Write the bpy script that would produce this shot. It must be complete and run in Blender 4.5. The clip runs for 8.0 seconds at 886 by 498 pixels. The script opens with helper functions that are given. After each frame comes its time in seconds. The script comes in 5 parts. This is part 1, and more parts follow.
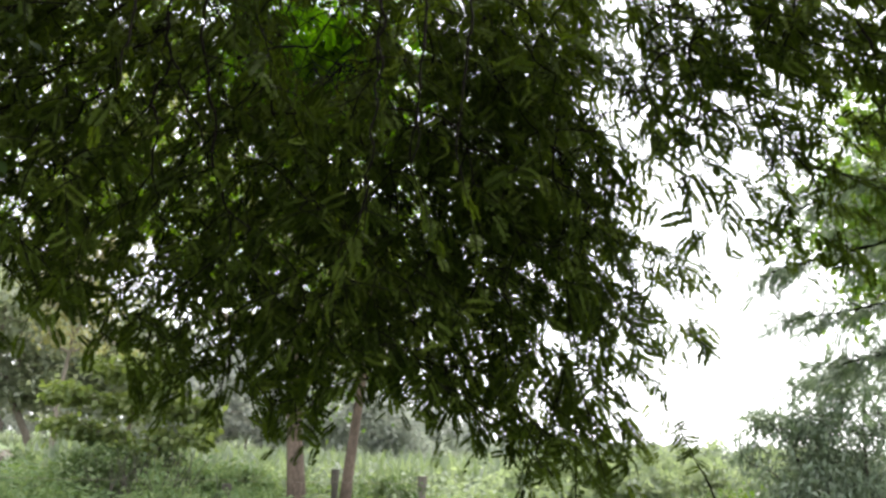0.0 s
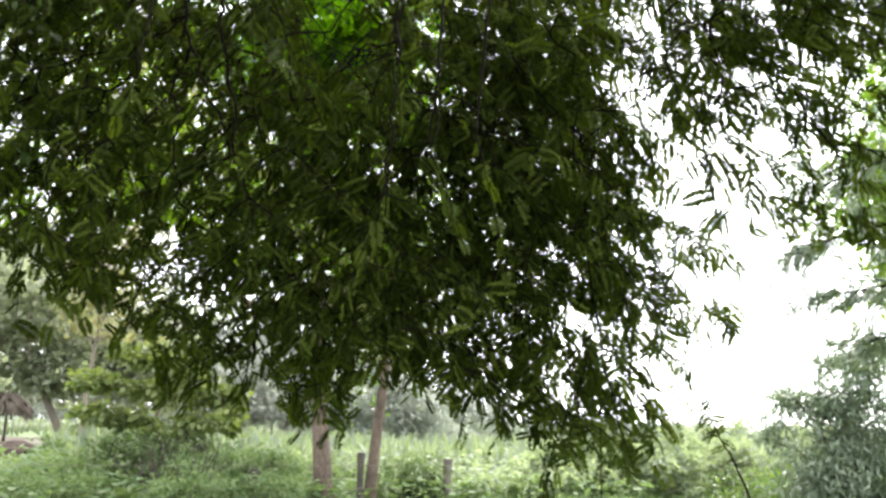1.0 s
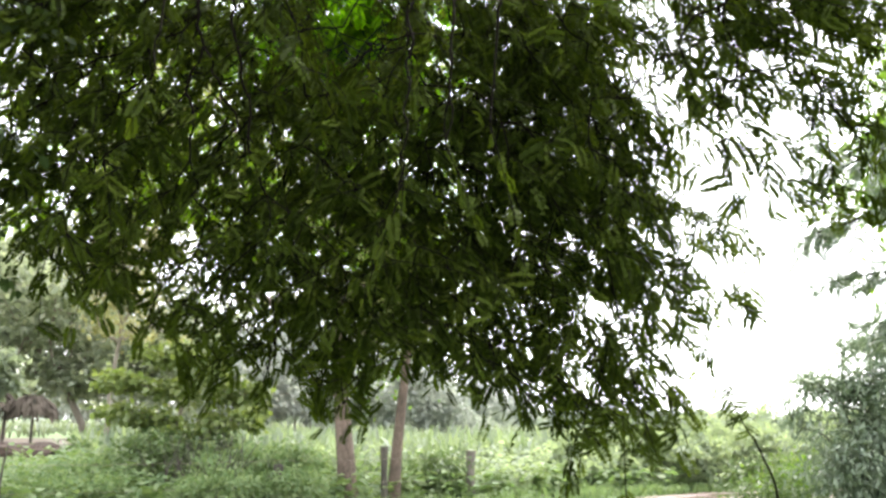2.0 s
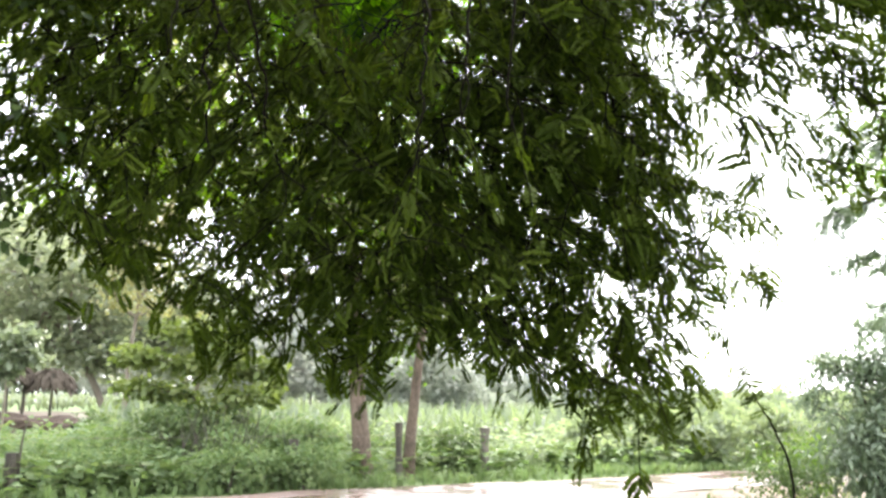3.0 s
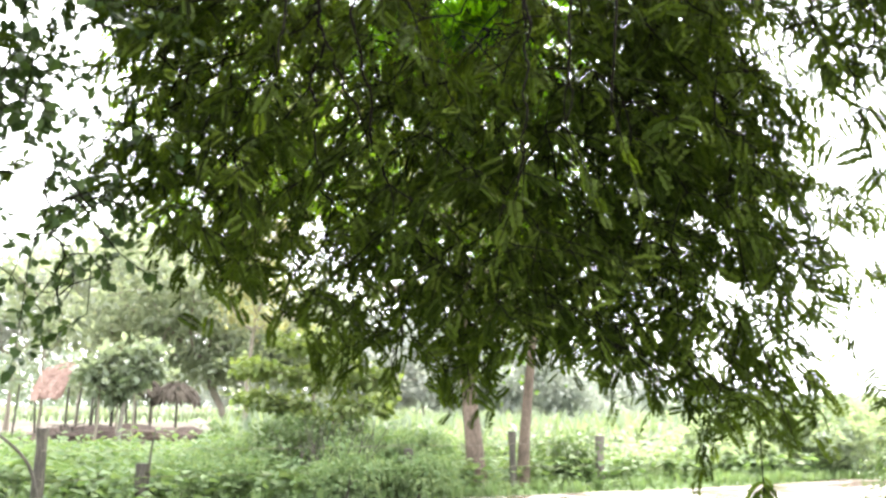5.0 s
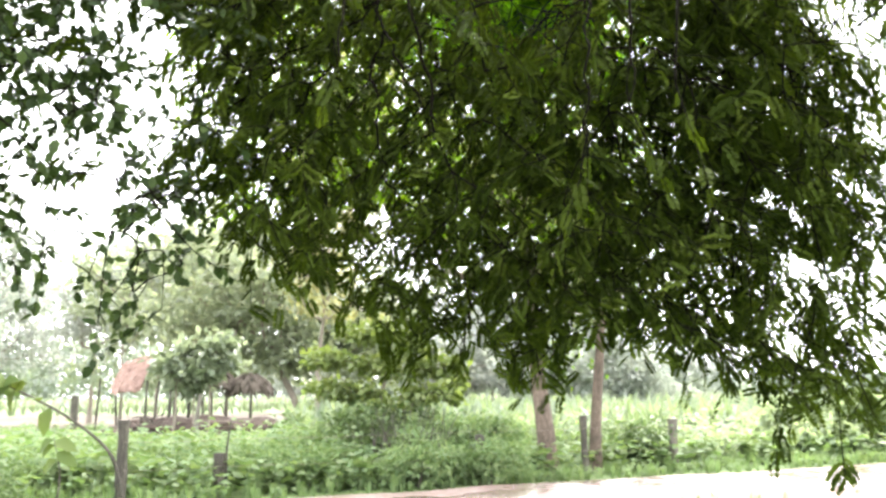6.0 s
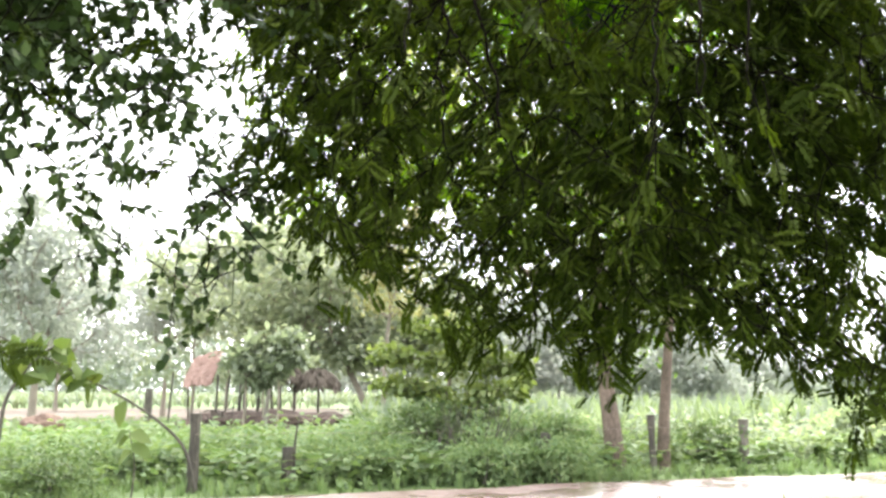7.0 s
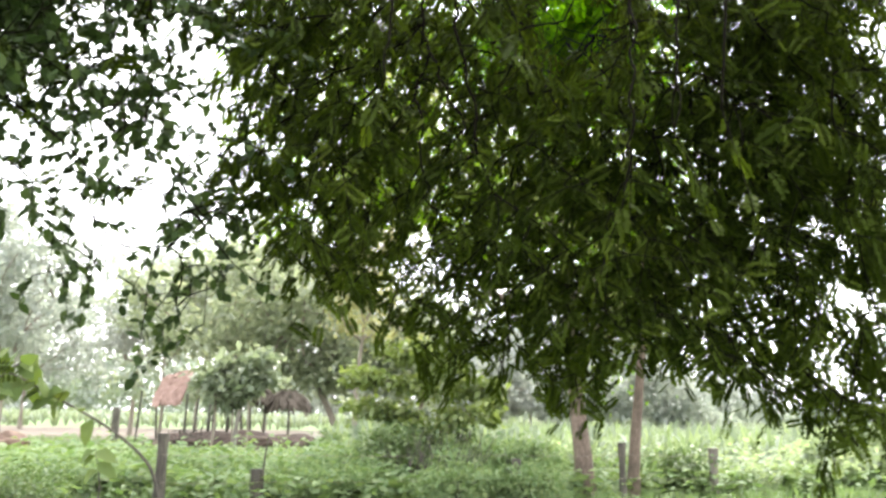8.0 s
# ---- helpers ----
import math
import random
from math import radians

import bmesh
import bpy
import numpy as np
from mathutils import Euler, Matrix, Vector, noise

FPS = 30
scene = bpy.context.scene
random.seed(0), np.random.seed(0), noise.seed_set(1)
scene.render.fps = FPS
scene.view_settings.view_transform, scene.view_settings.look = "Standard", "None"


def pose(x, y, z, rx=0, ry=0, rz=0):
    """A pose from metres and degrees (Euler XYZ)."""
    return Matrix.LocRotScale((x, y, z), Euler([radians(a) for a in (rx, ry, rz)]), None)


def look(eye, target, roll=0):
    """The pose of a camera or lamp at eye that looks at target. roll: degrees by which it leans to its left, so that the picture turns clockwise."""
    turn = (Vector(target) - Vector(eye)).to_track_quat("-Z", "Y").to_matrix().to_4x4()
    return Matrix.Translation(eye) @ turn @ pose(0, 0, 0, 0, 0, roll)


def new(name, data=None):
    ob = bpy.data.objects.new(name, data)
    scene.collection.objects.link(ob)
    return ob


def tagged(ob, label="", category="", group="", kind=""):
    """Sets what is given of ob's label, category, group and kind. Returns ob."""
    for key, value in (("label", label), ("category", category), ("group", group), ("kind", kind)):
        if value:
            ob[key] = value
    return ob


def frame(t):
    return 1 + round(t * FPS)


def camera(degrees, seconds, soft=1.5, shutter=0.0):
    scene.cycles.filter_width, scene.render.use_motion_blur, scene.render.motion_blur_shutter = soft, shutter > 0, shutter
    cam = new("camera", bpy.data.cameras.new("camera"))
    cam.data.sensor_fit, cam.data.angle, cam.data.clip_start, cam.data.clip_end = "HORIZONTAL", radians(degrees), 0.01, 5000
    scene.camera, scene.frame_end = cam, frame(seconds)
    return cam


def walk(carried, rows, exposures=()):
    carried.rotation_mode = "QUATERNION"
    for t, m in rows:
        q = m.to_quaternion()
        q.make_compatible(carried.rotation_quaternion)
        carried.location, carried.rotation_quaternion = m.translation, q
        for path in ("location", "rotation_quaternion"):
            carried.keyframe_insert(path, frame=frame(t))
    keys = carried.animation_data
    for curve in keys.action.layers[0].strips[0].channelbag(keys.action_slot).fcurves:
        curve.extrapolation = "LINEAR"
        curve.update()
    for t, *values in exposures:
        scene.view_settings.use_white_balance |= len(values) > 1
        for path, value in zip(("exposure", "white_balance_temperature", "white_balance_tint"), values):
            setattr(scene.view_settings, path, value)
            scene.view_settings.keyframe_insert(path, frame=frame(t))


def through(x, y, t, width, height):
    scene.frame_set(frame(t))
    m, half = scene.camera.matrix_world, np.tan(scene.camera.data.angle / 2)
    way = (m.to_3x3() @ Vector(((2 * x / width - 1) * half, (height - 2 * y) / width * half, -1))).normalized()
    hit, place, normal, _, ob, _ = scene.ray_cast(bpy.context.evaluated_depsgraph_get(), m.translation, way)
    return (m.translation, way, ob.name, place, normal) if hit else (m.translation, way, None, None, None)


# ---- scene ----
# The camera stands in one spot under a tamarind and pans to the left by hand.
cam = camera(51.0, 8.0, soft=2.8, shutter=0.25)
EYE = 1.55
ROWS = [
    (0.0, 0.236, 12.149, -2.505),
    (0.5, 1.209, 11.505, -2.470),
    (1.0, 1.727, 11.062, -1.834),
    (1.5, 2.491, 11.287, -1.043),
    (2.8, 3.499, 9.105, -0.486),
    (3.0, 3.960, 9.173, -1.033),
    (3.5, 6.761, 9.712, -2.719),
    (4.0, 7.143, 9.069, -2.816),
    (4.2, 7.814, 9.093, -2.501),
    (5.3, 11.867, 9.723, 0.057),
    (5.5, 12.712, 9.334, 0.173),
    (6.0, 15.023, 8.797, 0.658),
    (6.5, 17.737, 8.519, 0.372),
    (7.0, 19.020, 8.634, -0.005),
    (7.5, 19.541, 8.254, -0.236),
    (8.0, 17.292, 10.099, -0.997),
]
walk(cam, [(t, pose(0, 0, EYE, 90 + pitch, roll, yaw)) for t, yaw, pitch, roll in ROWS],
     exposures=[(0.0, 2.05), (0.6, 2.48), (1.5, 2.66), (3.0, 2.88), (4.0, 3.12), (5.5, 3.38), (6.0, 3.30), (7.0, 2.99), (8.0, 2.91)])

# ---- sky and sun: bright rain haze, a soft sun high behind the trees ----
world = bpy.data.worlds.new("overcast_sky")
scene.world = world
world.use_nodes = True
wn, wl = world.node_tree.nodes, world.node_tree.links
sky = wn.new("ShaderNodeTexSky")
sky.sky_type, sky.sun_disc = "NISHITA", False
sky.sun_elevation, sky.sun_rotation = radians(54), radians(20)
sky.air_density, sky.dust_density = 1.0, 1.5
grey = wn.new("ShaderNodeHueSaturation")
grey.inputs["Saturation"].default_value = 0.12
wl.new(sky.outputs[0], grey.inputs["Color"])
cloud = wn.new("ShaderNodeMix")
cloud.data_type = "RGBA"
cloud.inputs["Factor"].default_value = 0.6
cloud.inputs["B"].default_value = (6.0, 6.1, 6.2, 1)
wl.new(grey.outputs[0], cloud.inputs["A"])
wl.new(cloud.outputs["Result"], wn["Background"].inputs["Color"])
wn["Background"].inputs["Strength"].default_value = 0.13

sun = new("sun", bpy.data.lights.new("sun", "SUN"))
sun.data.energy, sun.data.angle, sun.data.color = 1.5, radians(30), (1.0, 0.96, 0.9)
sun.matrix_world = look((0, 0, 0), (-0.2, -0.55, -0.81))


# ---- materials ----
def material(name):
    m = bpy.data.materials.new(name)
    m.use_nodes = True
    return m, m.node_tree.nodes, m.node_tree.links, m.node_tree.nodes["Principled BSDF"]


def ramp(nodes, stops):
    r = nodes.new("ShaderNodeValToRGB")
    el = r.color_ramp.elements
    while len(el) < len(stops):
        el.new(0.5)
    for e, (p, c) in zip(el, stops):
        e.position, e.color = p, (*c, 1)
    return r


def leafy(name, stops, through=0.35, glow=(1.3, 1.4, 0.7), rough=0.42, scale=6.0, gloss=0.5):
    """Foliage: its colour varies from leaf to leaf, and light passes through it."""
    m, n, l, b = material(name)
    isl = n.new("ShaderNodeNewGeometry")
    info = n.new("ShaderNodeObjectInfo")
    tex = n.new("ShaderNodeTexCoord")
    noi = n.new("ShaderNodeTexNoise")
    noi.inputs["Scale"].default_value, noi.inputs["Detail"].default_value = scale, 3
    l.new(tex.outputs["Object"], noi.inputs["Vector"])
    add = n.new("ShaderNodeMath")
    add.operation = "ADD"
    l.new(isl.outputs["Random Per Island"], add.inputs[0])
    l.new(info.outputs["Random"], add.inputs[1])
    fr = n.new("ShaderNodeMath")
    fr.operation = "FRACT"
    l.new(add.outputs[0], fr.inputs[0])
    mix = n.new("ShaderNodeMath")
    mix.operation = "MULTIPLY_ADD"
    mix.inputs[1].default_value = 0.75
    sub = n.new("ShaderNodeMath")
    sub.operation = "MULTIPLY"
    sub.inputs[1].default_value = 0.3
    l.new(noi.outputs[0], sub.inputs[0])
    l.new(fr.outputs[0], mix.inputs[0])
    l.new(sub.outputs[0], mix.inputs[2])
    r = ramp(n, stops)
    l.new(mix.outputs[0], r.inputs[0])
    l.new(r.outputs[0], b.inputs["Base Color"])
    b.inputs["Roughness"].default_value = rough
    b.inputs["Specular IOR Level"].default_value = gloss
    tr = n.new("ShaderNodeBsdfTranslucent")
    tint = n.new("ShaderNodeMix")
    tint.data_type, tint.blend_type = "RGBA", "MULTIPLY"
    tint.inputs["Factor"].default_value = 1
    tint.inputs["B"].default_value = (*glow, 1)
    l.new(r.outputs[0], tint.inputs["A"])
    l.new(tint.outputs["Result"], tr.inputs["Color"])
    ms = n.new("ShaderNodeMixShader")
    ms.inputs[0].default_value = through
    l.new(b.outputs[0], ms.inputs[1])
    l.new(tr.outputs[0], ms.inputs[2])
    l.new(ms.outputs[0], n["Material Output"].inputs["Surface"])
    return m


def solid(name, stops, scale=8.0, rough=0.8, bump=0.4, stretch=(1, 1, 1), fine=60.0, rough2=None, dist=0.02, gloss=0.5):
    """A rough surface with colour at two scales and relief."""
    m, n, l, b = material(name)
    tex = n.new("ShaderNodeTexCoord")
    mp = n.new("ShaderNodeMapping")
    mp.inputs["Scale"].default_value = stretch
    l.new(tex.outputs["Object"], mp.inputs["Vector"])
    a, c = n.new("ShaderNodeTexNoise"), n.new("ShaderNodeTexNoise")
    a.inputs["Scale"].default_value, a.inputs["Detail"].default_value = scale, 5
    c.inputs["Scale"].default_value, c.inputs["Detail"].default_value = fine, 4
    l.new(mp.outputs[0], a.inputs["Vector"])
    l.new(mp.outputs[0], c.inputs["Vector"])
    mx = n.new("ShaderNodeMath")
    mx.operation = "MULTIPLY_ADD"
    mx.inputs[1].default_value = 0.45
    l.new(c.outputs[0], mx.inputs[0])
    hf = n.new("ShaderNodeMath")
    hf.operation = "MULTIPLY"
    hf.inputs[1].default_value = 0.55
    l.new(a.outputs[0], hf.inputs[0])
    l.new(hf.outputs[0], mx.inputs[2])
    r = ramp(n, stops)
    l.new(mx.outputs[0], r.inputs[0])
    l.new(r.outputs[0], b.inputs["Base Color"])
    b.inputs["Specular IOR Level"].default_value = gloss
    if rough2 is None:
        b.inputs["Roughness"].default_value = rough
    else:
        rr = n.new("ShaderNodeMapRange")
        rr.inputs["From Min"].default_value, rr.inputs["From Max"].default_value = 0.4, 0.62
        rr.inputs["To Min"].default_value, rr.inputs["To Max"].default_value = rough2, rough
        l.new(a.outputs[0], rr.inputs["Value"])
        l.new(rr.outputs[0], b.inputs["Roughness"])
    bp = n.new("ShaderNodeBump")
    bp.inputs["Strength"].default_value, bp.inputs["Distance"].default_value = bump, dist
    l.new(mx.outputs[0], bp.inputs["Height"])
    l.new(bp.outputs[0], b.inputs["Normal"])
    return m


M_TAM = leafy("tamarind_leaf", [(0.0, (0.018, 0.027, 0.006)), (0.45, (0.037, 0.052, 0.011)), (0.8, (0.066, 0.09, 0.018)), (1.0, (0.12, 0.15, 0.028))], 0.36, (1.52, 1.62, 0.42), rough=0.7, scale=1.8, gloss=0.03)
# trees by the shed: lighter and bluer, some rain haze put into the colour
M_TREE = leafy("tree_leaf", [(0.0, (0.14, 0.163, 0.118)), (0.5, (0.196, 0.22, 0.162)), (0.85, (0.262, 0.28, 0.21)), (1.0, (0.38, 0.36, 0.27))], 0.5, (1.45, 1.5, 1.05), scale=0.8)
# far trees: rain haze is painted as this pale bluish leaf colour
M_PALE = leafy("hazed_tree_leaf", [(0.0, (0.2, 0.222, 0.21)), (0.5, (0.26, 0.28, 0.262)), (1.0, (0.325, 0.338, 0.31))], 0.5, (1.4, 1.42, 1.2), scale=0.6)
M_LIME = leafy("fresh_leaf", [(0.0, (0.075, 0.14, 0.025)), (0.6, (0.12, 0.19, 0.03)), (1.0, (0.18, 0.22, 0.04))], 0.5, (1.4, 1.6, 0.5), scale=1.5)
M_BUSH = leafy("bush_leaf", [(0.0, (0.053, 0.085, 0.0317)), (0.5, (0.0795, 0.125, 0.0475)), (1.0, (0.133, 0.17, 0.0686))], 0.35, scale=2.0)
M_WEED = leafy("weed_leaf", [(0.0, (0.095, 0.15, 0.072)), (0.5, (0.142, 0.2, 0.1)), (1.0, (0.205, 0.25, 0.135))], 0.38, scale=1.0, rough=0.6, gloss=0.2)
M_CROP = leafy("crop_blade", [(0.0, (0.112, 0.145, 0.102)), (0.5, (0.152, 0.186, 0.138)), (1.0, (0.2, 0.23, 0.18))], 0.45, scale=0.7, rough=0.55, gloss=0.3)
M_YEL = leafy("yellowing_leaf", [(0.0, (0.165, 0.17, 0.084)), (0.5, (0.237, 0.22, 0.12)), (1.0, (0.33, 0.28, 0.168))], 0.4, scale=1.5)
# nearest sprays: copy of the tamarind leaf, caught skylight tuned into its colour
M_NEARLIT = leafy("nearlit_tamarind_leaf", [(0.0, (0.028, 0.042, 0.008)), (0.5, (0.038, 0.053, 0.01)), (1.0, (0.052, 0.068, 0.013))], 0.4, (1.4, 1.5, 0.3), rough=0.65, gloss=0.05)
# lit copy of the tamarind leaf: sunshine from beyond is in its colour
M_OUTER = leafy("sunlit_tamarind_leaf", [(0.0, (0.075, 0.135, 0.014)), (0.5, (0.115, 0.19, 0.018)), (1.0, (0.17, 0.24, 0.025))], 0.62, (1.5, 1.7, 0.3), rough=0.6, gloss=0.05)
# bright copy of the tamarind leaf, with backlight put into its colour
M_BACKLIT = leafy("backlit_tamarind_leaf", [(0.0, (0.092, 0.17, 0.0084)), (0.5, (0.127, 0.24, 0.0108)), (1.0, (0.172, 0.28, 0.015))], 0.75, (1.3, 1.6, 0.2), rough=0.6, gloss=0.03)
M_LIGHT = leafy("light_green_leaf", [(0.0, (0.134, 0.165, 0.072)), (0.5, (0.196, 0.22, 0.102)), (1.0, (0.278, 0.275, 0.144))], 0.55, (1.3, 1.35, 0.6), scale=1.5)
M_DENSE = leafy("dense_thicket_leaf", [(0.0, (0.09, 0.125, 0.09)), (0.5, (0.135, 0.172, 0.125)), (1.0, (0.2, 0.235, 0.18))], 0.35, (1.2, 1.3, 0.8), scale=2.0)
M_SAPLING = leafy("broad_young_leaf", [(0.0, (0.105, 0.132, 0.088)), (0.5, (0.165, 0.195, 0.138)), (1.0, (0.265, 0.29, 0.215))], 0.42, (1.2, 1.25, 0.9), scale=2.0)
# roadside shrubs: rain haze is put into this pale leaf colour
M_MIST = leafy("hazed_shrub_leaf", [(0.0, (0.206, 0.25, 0.186)), (0.5, (0.268, 0.31, 0.246)), (1.0, (0.33, 0.36, 0.312))], 0.5, scale=1.0, rough=0.6, gloss=0.2)
M_PBARK = solid("pale_bark", [(0.3, (0.13, 0.11, 0.09)), (0.55, (0.2, 0.17, 0.14)), (0.75, (0.28, 0.25, 0.21))], 6, 0.9, 0.6, (1, 1, 0.3))
# far crop: distance haze is put into this greyed green
M_HAZE = leafy("hazed_far_crop", [(0.0, (0.134, 0.155, 0.126)), (0.5, (0.165, 0.185, 0.156)), (1.0, (0.206, 0.22, 0.192))], 0.4, scale=0.3)
M_OLIVE = leafy("olive_leaf", [(0.0, (0.0901, 0.13, 0.042)), (0.5, (0.142, 0.185, 0.066)), (1.0, (0.209, 0.24, 0.102))], 0.45, (1.3, 1.35, 0.6), scale=1.5)
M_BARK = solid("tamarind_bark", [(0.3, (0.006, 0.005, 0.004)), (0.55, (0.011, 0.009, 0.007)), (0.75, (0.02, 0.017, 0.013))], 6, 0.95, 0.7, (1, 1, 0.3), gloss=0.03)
M_TRUNK = solid("pinkish_bark", [(0.3, (0.022, 0.017, 0.013)), (0.44, (0.075, 0.055, 0.042)), (0.58, (0.135, 0.1, 0.077)), (0.72, (0.185, 0.148, 0.12))], 5, 0.85, 0.9, (1, 1, 0.45), fine=28.0, dist=0.04)
M_WOOD = solid("weathered_wood", [(0.3, (0.018, 0.016, 0.013)), (0.45, (0.04, 0.035, 0.028)), (0.58, (0.075, 0.066, 0.052)), (0.75, (0.14, 0.125, 0.10))], 9, 0.85, 0.9, (1, 1, 0.25), fine=40.0)
M_GREYP = solid("stone_post", [(0.3, (0.07, 0.062, 0.052)), (0.55, (0.13, 0.115, 0.098)), (0.75, (0.2, 0.18, 0.155))], 9, 0.8, 0.5)
M_THATCH = solid("dry_thatch", [(0.3, (0.05, 0.04, 0.032)), (0.55, (0.10, 0.08, 0.065)), (0.8, (0.17, 0.14, 0.115))], 6, 0.95, 0.8, (1, 1, 0.3))
M_RED = solid("reddish_thatch", [(0.3, (0.17, 0.098, 0.082)), (0.55, (0.26, 0.17, 0.145)), (0.8, (0.35, 0.26, 0.232))], 5, 0.9, 0.8)
M_GROUND = solid("grassy_soil", [(0.3, (0.05, 0.08, 0.025)), (0.5, (0.08, 0.13, 0.035)), (0.7, (0.14, 0.17, 0.06))], 0.6, 0.9, 0.5, fine=9.0)
M_YARD = solid("bare_yard_soil", [(0.3, (0.115, 0.092, 0.076)), (0.55, (0.158, 0.13, 0.108)), (0.8, (0.195, 0.167, 0.143))], 0.5, 0.9, 0.4, fine=12.0, gloss=0.12)
M_ROAD = solid("wet_road", [(0.3, (0.07, 0.045, 0.04)), (0.52, (0.13, 0.086, 0.078)), (0.72, (0.195, 0.138, 0.128))], 0.9, 0.5, 0.25, fine=14.0, rough2=0.16, gloss=0.4)
M_BROWN = solid("brown_soil", [(0.3, (0.07, 0.042, 0.03)), (0.55, (0.125, 0.08, 0.06)), (0.8, (0.19, 0.13, 0.10))], 1.2, 0.85, 0.6, fine=20.0)
M_EARTH = solid("dark_damp_earth", [(0.3, (0.03, 0.02, 0.016)), (0.55, (0.065, 0.044, 0.036)), (0.8, (0.12, 0.085, 0.07))], 2.5, 0.9, 0.9, fine=18.0, dist=0.08)
M_WIRE = solid("rusty_wire", [(0.3, (0.12, 0.09, 0.07)), (0.6, (0.25, 0.21, 0.18)), (0.8, (0.3, 0.27, 0.24))], 30, 0.6, 0.2)
# distant woods: mist is painted as an even pale grey-green
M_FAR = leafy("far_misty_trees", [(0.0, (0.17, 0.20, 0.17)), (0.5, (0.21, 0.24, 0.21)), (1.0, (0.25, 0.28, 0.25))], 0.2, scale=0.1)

# ---- mesh tools ----
rng = np.random.default_rng(7)


def polar(az, d, z=0.0):
    """A place by its bearing (degrees, right of the y axis) and distance from the camera's spot."""
    a = radians(az)
    return Vector((d * math.sin(a), d * math.cos(a), z))


def spot(az, el, d):
    return np.array(polar(az, d, EYE + d * math.tan(radians(el))))


def mesh_from(name, V, F, mat, smooth=False):
    """A mesh of n-sided faces from arrays."""
    V, F = np.asarray(V, np.float32), np.asarray(F, np.int32)
    me = bpy.data.meshes.new(name)
    me.vertices.add(len(V))
    me.vertices.foreach_set("co", V.ravel())
    me.loops.add(F.size)
    me.loops.foreach_set("vertex_index", F.ravel())
    me.polygons.add(len(F))
    me.polygons.foreach_set("loop_start", np.arange(0, F.size, F.shape[1], dtype=np.int32))
    me.update(calc_edges=True)
    if smooth:
        me.polygons.foreach_set("use_smooth", np.ones(len(F), bool))
    me.materials.append(mat)
    return me


def piece(name, V, F, mat, parent=None, label="", kind="", smooth=False):
    ob = new(name, mesh_from(name, V, F, mat, smooth))
    ob.parent = parent
    return tagged(ob, label=label, kind=kind)


def thing(name, at, label, category, group="", kind=""):
    ob = new(name)
    ob.location = at
    return tagged(ob, label, category, group, kind)


def join(parts):
    V, F, k = [], [], 0
    for v, f in parts:
        V.append(v)
        F.append(np.asarray(f) + k)
        k += len(v)
    return np.concatenate(V), np.concatenate(F)


def unit(v):
    v = np.asarray(v, float)
    return v / np.maximum(np.linalg.norm(v, axis=-1, keepdims=True), 1e-9)


def frames(d, up):
    """Turn matrices whose second column is d and third lies towards up."""
    d = unit(d)
    s = unit(np.cross(d, up))
    return np.stack([s, d, np.cross(s, d)], axis=-1)


def scatter(template, R, P, S):
    """Copies of a template (vertices, faces), turned by R, scaled by S, at P, in one mesh."""
    v, f = template
    V = np.einsum("nij,kj->nki", R, v) * np.asarray(S)[:, None, None] + P[:, None, :]
    F = f[None] + (np.arange(len(P)) * len(v))[:, None, None]
    return V.reshape(-1, 3), F.reshape(-1, f.shape[1])


def tube(pts, radii, sides=7, lumps=0.0):
    """A tapered limb along points, closed at its end."""
    pts, radii = np.asarray(pts, float), np.asarray(radii, float)
    tan = unit(np.gradient(pts, axis=0))
    ref = np.array([1.0, 0, 0]) if abs(tan[0, 0]) < 0.8 else np.array([0, 1.0, 0])
    a = unit(np.cross(tan, ref))
    b = np.cross(tan, a)
    th = np.linspace(0, 2 * np.pi, sides, endpoint=False)
    wob = 1 + lumps * rng.normal(size=(len(pts), sides))
    V = pts[:, None] + (radii[:, None] * wob)[..., None] * (np.cos(th)[None, :, None] * a[:, None] + np.sin(th)[None, :, None] * b[:, None])
    i, j = np.meshgrid(np.arange(len(pts) - 1), np.arange(sides), indexing="ij")
    q = np.stack([i * sides + j, i * sides + (j + 1) % sides, (i + 1) * sides + (j + 1) % sides, (i + 1) * sides + j], -1).reshape(-1, 4)
    V = np.concatenate([V.reshape(-1, 3), pts[:1], pts[-1:]])
    n = len(V)
    j = np.arange(sides)
    base = (len(pts) - 1) * sides
    cap0 = np.stack([(j + 1) % sides, j, np.full(sides, n - 2), np.full(sides, n - 2)], -1)
    cap1 = np.stack([base + j, base + (j + 1) % sides, np.full(sides, n - 1), np.full(sides, n - 1)], -1)
    return V, np.concatenate([q, cap0[:, [0, 1, 2, 2]], cap1[:, [0, 1, 2, 2]]])[: len(q)] if sides < 5 else np.concatenate([q])


def curve_pts(points, n=10):
    """A smooth line through some points."""
    p = np.asarray(points, float)
    t = np.linspace(0, len(p) - 1, n)
    out = []
    pad = np.concatenate([[2 * p[0] - p[1]], p, [2 * p[-1] - p[-2]]])
    for u in t:
        i = min(int(u), len(p) - 2)
        w = u - i
        a, b, c, d = pad[i:i + 4]
        out.append(0.5 * (2 * b + (c - a) * w + (2 * a - 5 * b + 4 * c - d) * w * w + (3 * b - a - 3 * c + d) * w ** 3))
    return np.array(out)


def network(nodes, parent, leaf_r, power=2.3, rmax=0.2):
    """Radii for a branching network whose nodes follow their parents: thicker where more twigs hang on."""
    load = np.full(len(nodes), leaf_r ** power)
    for i in range(len(nodes) - 1, 0, -1):
        load[parent[i]] += load[i]
    return np.minimum(load ** (1 / power), rmax)


